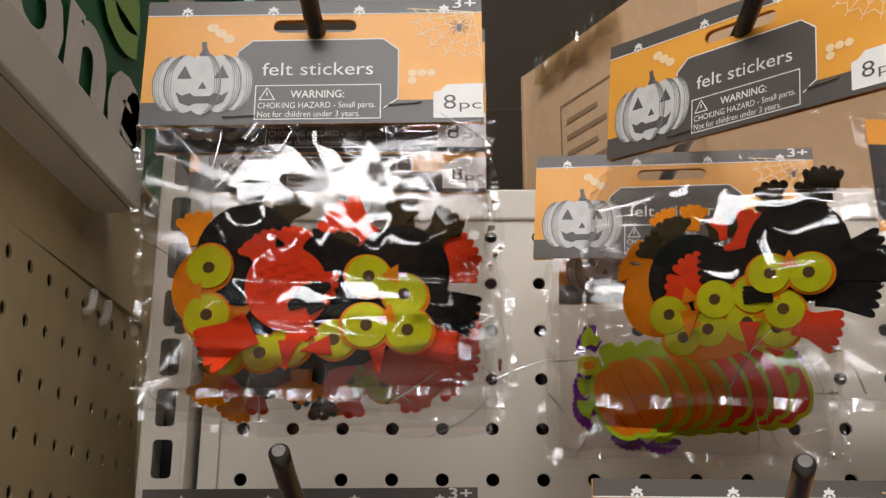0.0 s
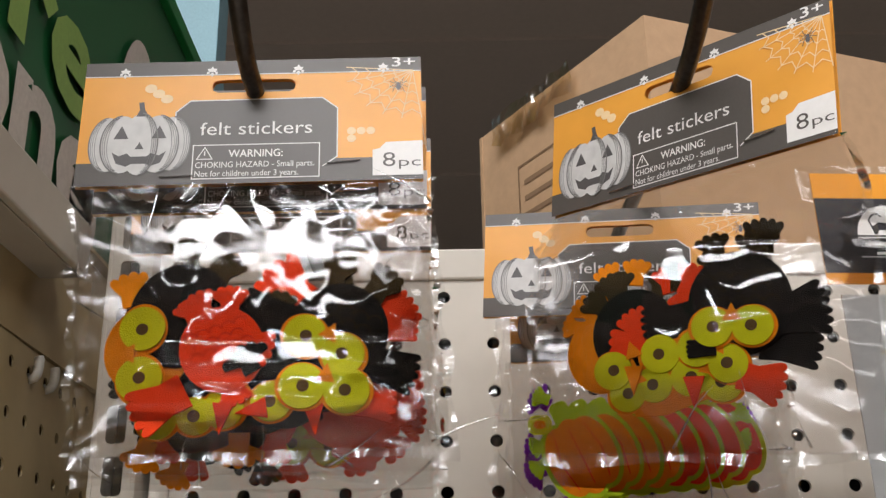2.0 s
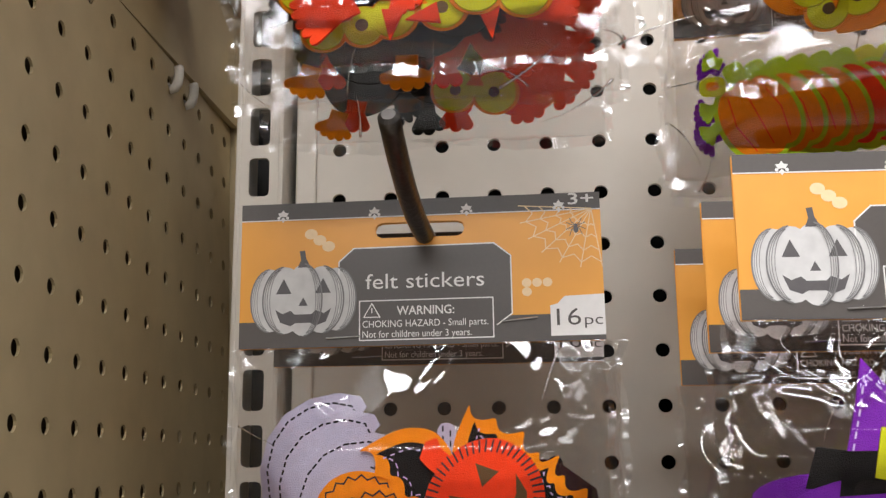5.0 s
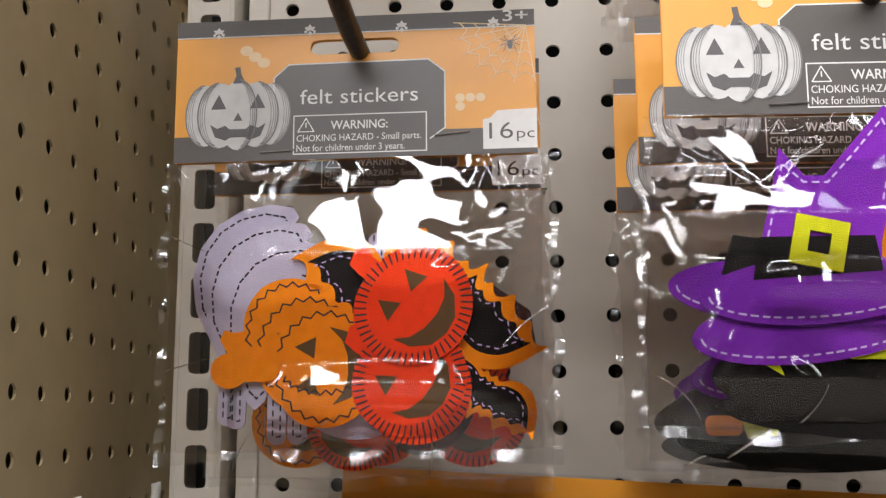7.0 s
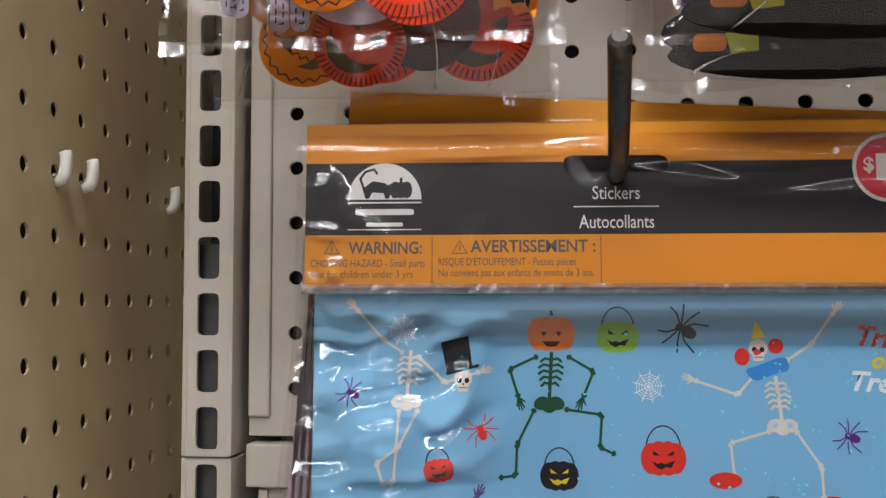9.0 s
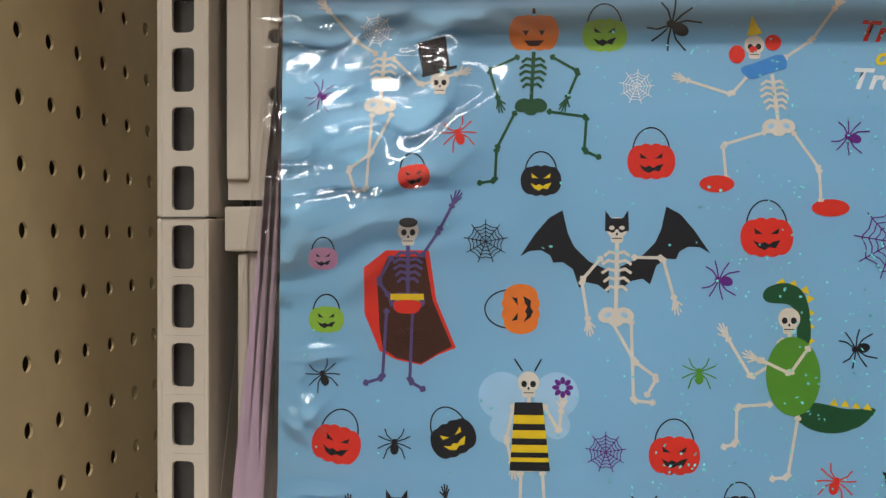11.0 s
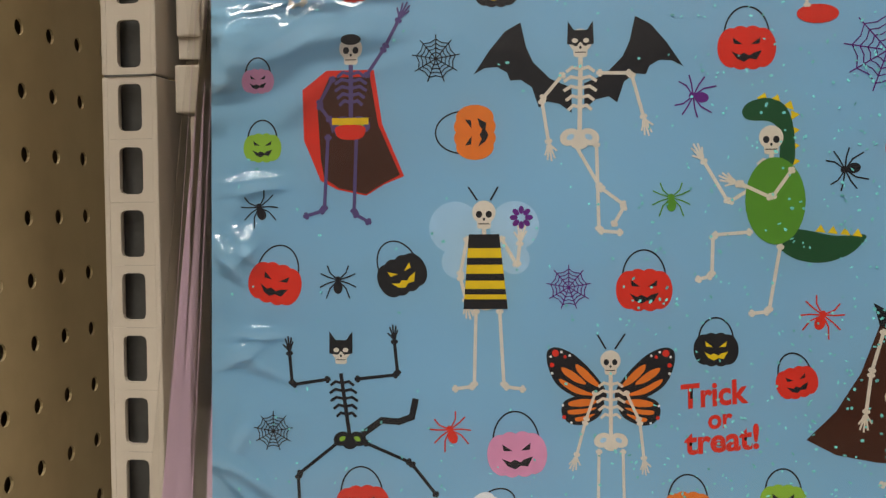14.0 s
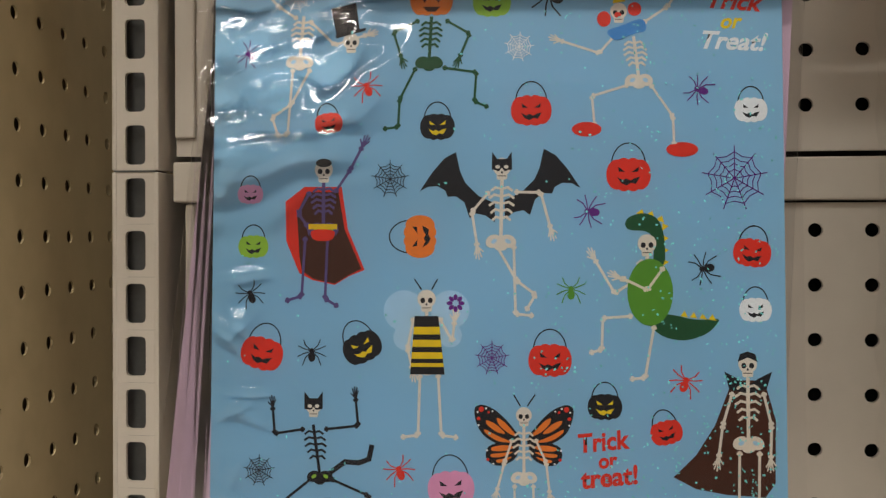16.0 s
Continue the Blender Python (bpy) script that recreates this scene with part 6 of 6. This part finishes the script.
def sheet_header(pack, lift, printed=True):
    ob, slot = slotted_header(pack, 1, 211, 1.0, 56, lift, 104, 41.8)
    if printed:
        ob.scale = (1.035, 1, 1.035)
        ob.location = (0.104 * -0.035, 0, 0.0335 * -0.035)
    black_band(ob, 1, 211, 18.6, 42.8, slot, lift + 0.06)
    if not printed:
        return ob
    emblem(ob, 27.5, 30.5, 12.3, lift + 0.12)
    L = lift + 0.14
    lettering("Stickers", CARD_WHITE, ob, 104, 30.2, 4.4, 15.5, L, "CENTER", bold=0.006)
    lettering("Autocollants", CARD_WHITE, ob, 104, 20.6, 4.4, 24.5, L, "CENTER", bold=0.006)
    flat("rule", [rect(90, 118, 27.5, 27.9)], CARD_WHITE, ob, L)
    lettering("WARNING:", PUMPKIN_LINE, ob, 15.5, 12.4, 4.0, 24.5, L, bold=0.02)
    lettering("CHOKING HAZARD - Small parts", PUMPKIN_LINE, ob, 3.0, 8.0, 2.5, 38, L)
    lettering("Not for children under 3 yrs", PUMPKIN_LINE, ob, 3.0, 4.4, 2.5, 34, L)
    lettering("AVERTISSEMENT :", PUMPKIN_LINE, ob, 56, 12.8, 4.0, 41, L, bold=0.02)
    lettering("RISQUE D'ÉTOUFFEMENT - Petites pièces", PUMPKIN_LINE, ob, 45.5, 8.4, 2.5, 45, L)
    lettering("Ne convient pas aux enfants de moins de 3 ans.", PUMPKIN_LINE, ob, 45.5, 4.8, 2.5, 51, L)
    flat("rule", [rect(43.2, 43.5, 1.6, 18), rect(98.6, 98.9, 1.6, 18)], PUMPKIN_LINE, ob, L)
    for u in (7.5, 50):
        flat("warning_sign", stroke([(u, 12.4), (u + 5, 12.4), (u + 2.5, 16.6)], 0.3, True) + [rect(u + 2.3, u + 2.7, 13.4, 15.2)], PUMPKIN_LINE, ob, L)
    b = flat("badge_rim", [ellipse(192, 40, 11.4, 11.4, 32)], CARD_WHITE, ob, L)
    b = flat("price_badge", [ellipse(192, 40, 10.2, 10.2, 32)], BADGE_RED, ob, L + 0.05)
    lettering("$", CARD_WHITE, b, 184.2, 39.0, 4.4, 3.4, L + 0.1, bold=0.03)
    lettering("1", CARD_WHITE, b, 188.2, 36.6, 7.6, 3.4, L + 0.1, bold=0.06)
    lettering("25", CARD_WHITE, b, 192.6, 39.6, 4.6, 7.4, L + 0.1, bold=0.04)
    flat("count_flag", [rounded(206, 7, 10, 11, 2)], CARD_WHITE, ob, L)
    return ob


def sheet_pack(m, label, front=False):
    pack = thing("sticker_sheet_pack", m, label, "sticker sheet", "sticker sheets on one hook")
    body = part("sticker_sheet", box_mesh(0.0, 0.2115, 0.0, 0.0006, -0.292, -0.0005), SHEET_BLUE if front else SHEET_BACK, pack, "pale blue foil sheet of printed stickers" if front else "lilac backing sheet")
    lift = 6.2 if front else 3.0
    sheet_header(pack, lift, front)
    if not front:
        part("bag_film", box_mesh(-0.004, 0.2155, -0.0016, -0.0012, -0.297, 0.057), FILM_FLAT, pack, "clear film bag")
        flat("barcode_bars", [rect(8 + 1.7 * j, 8.7 + 1.7 * j, -232, -196) for j in range(0, 5, 2)], PUMPKIN_LINE, body, 0.5)
        return pack
    costume_party(body)
    for u, v, r, c, a in BUCKETS + MORE_BUCKETS:
        treat_bucket(body, u, v, r, c, a, "green" if c == "black" else "black")
    for u, v, s, c, a in SPIDERS:
        flat("spider_print", spider_polys(u, v, s, a), INK[c], body, 0.2)
    for u, v, r, c in WEBS:
        flat("web_print", web_polys(u, v, r, 10), INK[c], body, 0.2)
    for u, v in ((30.9, -14.2), (114.5, -33.4)):
        flat("snow_web_print", web_polys(u, v, 5.6, 5), INK["white"], body, 0.2)
    lettering("Trick", INK["red"], body, 194.5, -20.0, 6.4, 20, 0.2, "CENTER", slant=0.3, bold=0.028, rot=-5)
    lettering("or", INK["yellow"], body, 193, -27.0, 5.4, 8, 0.2, "CENTER", slant=0.3, bold=0.028)
    lettering("Treat!", INK["white"], body, 194, -35.0, 6.4, 24, 0.2, "CENTER", slant=0.3, bold=0.028, rot=-3)
    lettering("Trick", INK["red"], body, 145.5, -182.5, 6.6, 18.5, 0.2, "CENTER", slant=0.1, bold=0.03, rot=6)
    lettering("or", INK["red"], body, 147, -188.8, 5.4, 7, 0.2, "CENTER", slant=0.1, bold=0.03, rot=6)
    lettering("treat!", INK["red"], body, 147.5, -195.4, 6.6, 21, 0.2, "CENTER", slant=0.1, bold=0.03, rot=6)
    # glitter flecks, denser to the right and below
    rng = random.Random(5)
    flecks = []
    while len(flecks) < 1000:
        u, v = rng.uniform(2, 209), rng.uniform(-222, -2)
        if rng.random() < 0.02 + 0.9 * max(0, u / 210 - 0.42) ** 1.2 * (0.5 + abs(v) / 250) + 0.45 * max(0, abs(v) / 190 - 0.9):
            flecks.append(ellipse(u, v, rng.uniform(0.3, 0.75), rng.uniform(0.22, 0.5), 5, rng.uniform(0, 180)))
    bm = bmesh.new()
    for p in flecks:
        bm.faces.new([bm.verts.new((a / 1000, -0.00056, b / 1000)) for a, b in p])
    part("glitter_flecks", bm, GLITTER, body)["kind"] = "stuff"
    film = new("bag_front", sheet_film(-5.5, 217.5, 59.0, -297, 2.6, 4.4, 1.0))
    film.parent = pack
    film["label"] = "clear film bag, crumpled at one corner"
    part("grip_strip", box_mesh(-0.0035, 0.215, -0.0086, -0.0080, -0.0022, 0.0012), ZIP, pack)
    return pack


FILM_SHEET = film_material("sheet_film", gloss=0.005, rough=0.045, wrinkle=0.012, scale=60)
sheet_pack(pose(-0.0655, 0.4462, 1.1365, -3.06, 0, 3.8), "front bag of costumed skeleton stickers with a red price badge", True)
sheet_pack(pose(-0.0590, 0.4560, 1.1520, -2.5, 3.0, 3.0), "second sticker sheet bag, hanging askew behind the front one")
for k in range(5):
    sheet_pack(pose(-0.0665 - 0.0030 * k, 0.4640 + 0.0055 * k, 1.1335 - 0.0015 * k, -2.5, 0.8 + 1.15 * k, 3.0), "spare sticker sheet bag hanging behind the front one")


# ---- sheets on the neighbouring hooks ----
def poster_pack(m, label):
    pack = thing("sticker_sheet_pack", m, label, "sticker sheet", "sticker sheets on other hooks")
    ob, slot = slotted_header(pack, 0, 210, 0.0, 52, 2.0, 104, 40)
    black_band(ob, 0, 210, 5.0, 40.0, slot, 2.06)
    emblem(ob, 31, 22.5, 14.0, 2.14)
    body = part("sticker_sheet", box_mesh(0.006, 0.205, 0.0, 0.0006, -0.29, -0.004), SHEET_WHITE, pack, "pale grey sheet of printed stickers")
    cap = ellipse(50, -62, 27, 24, 20, a0=0, a1=180) + [(25, -70), (40, -66), (60, -70), (76, -66)]
    flat("dark_print", [cap, ellipse(120, -60, 24, 20)], INK["black"], body, 0.2)
    flat("green_print", [ellipse(40, -112, 22, 26), ellipse(110, -130, 20, 26)], INK["lime"], body, 0.2)
    film_sheet("bag_front", FILM, pack, -6, 216, 56, -296, 4.0, 1.0, 12.5, 0.8, 100, 150, label="clear film bag")
    return pack


poster_pack(pose(0.1865, 0.452, 1.4680, -2, 0, 4), "white sticker sheet bag under an orange and black header")
poster_pack(pose(0.1815, 0.448, 1.160, -2, 0.4, 2), "sticker sheet bag hanging low beside the skeleton sheets")
h = peg_hook(0.2905, 0.44, 1.5000, 0.290, 0.37, 1.518)
h = peg_hook(0.2855, 0.436, 1.199, 0.285, 0.366, 1.217)
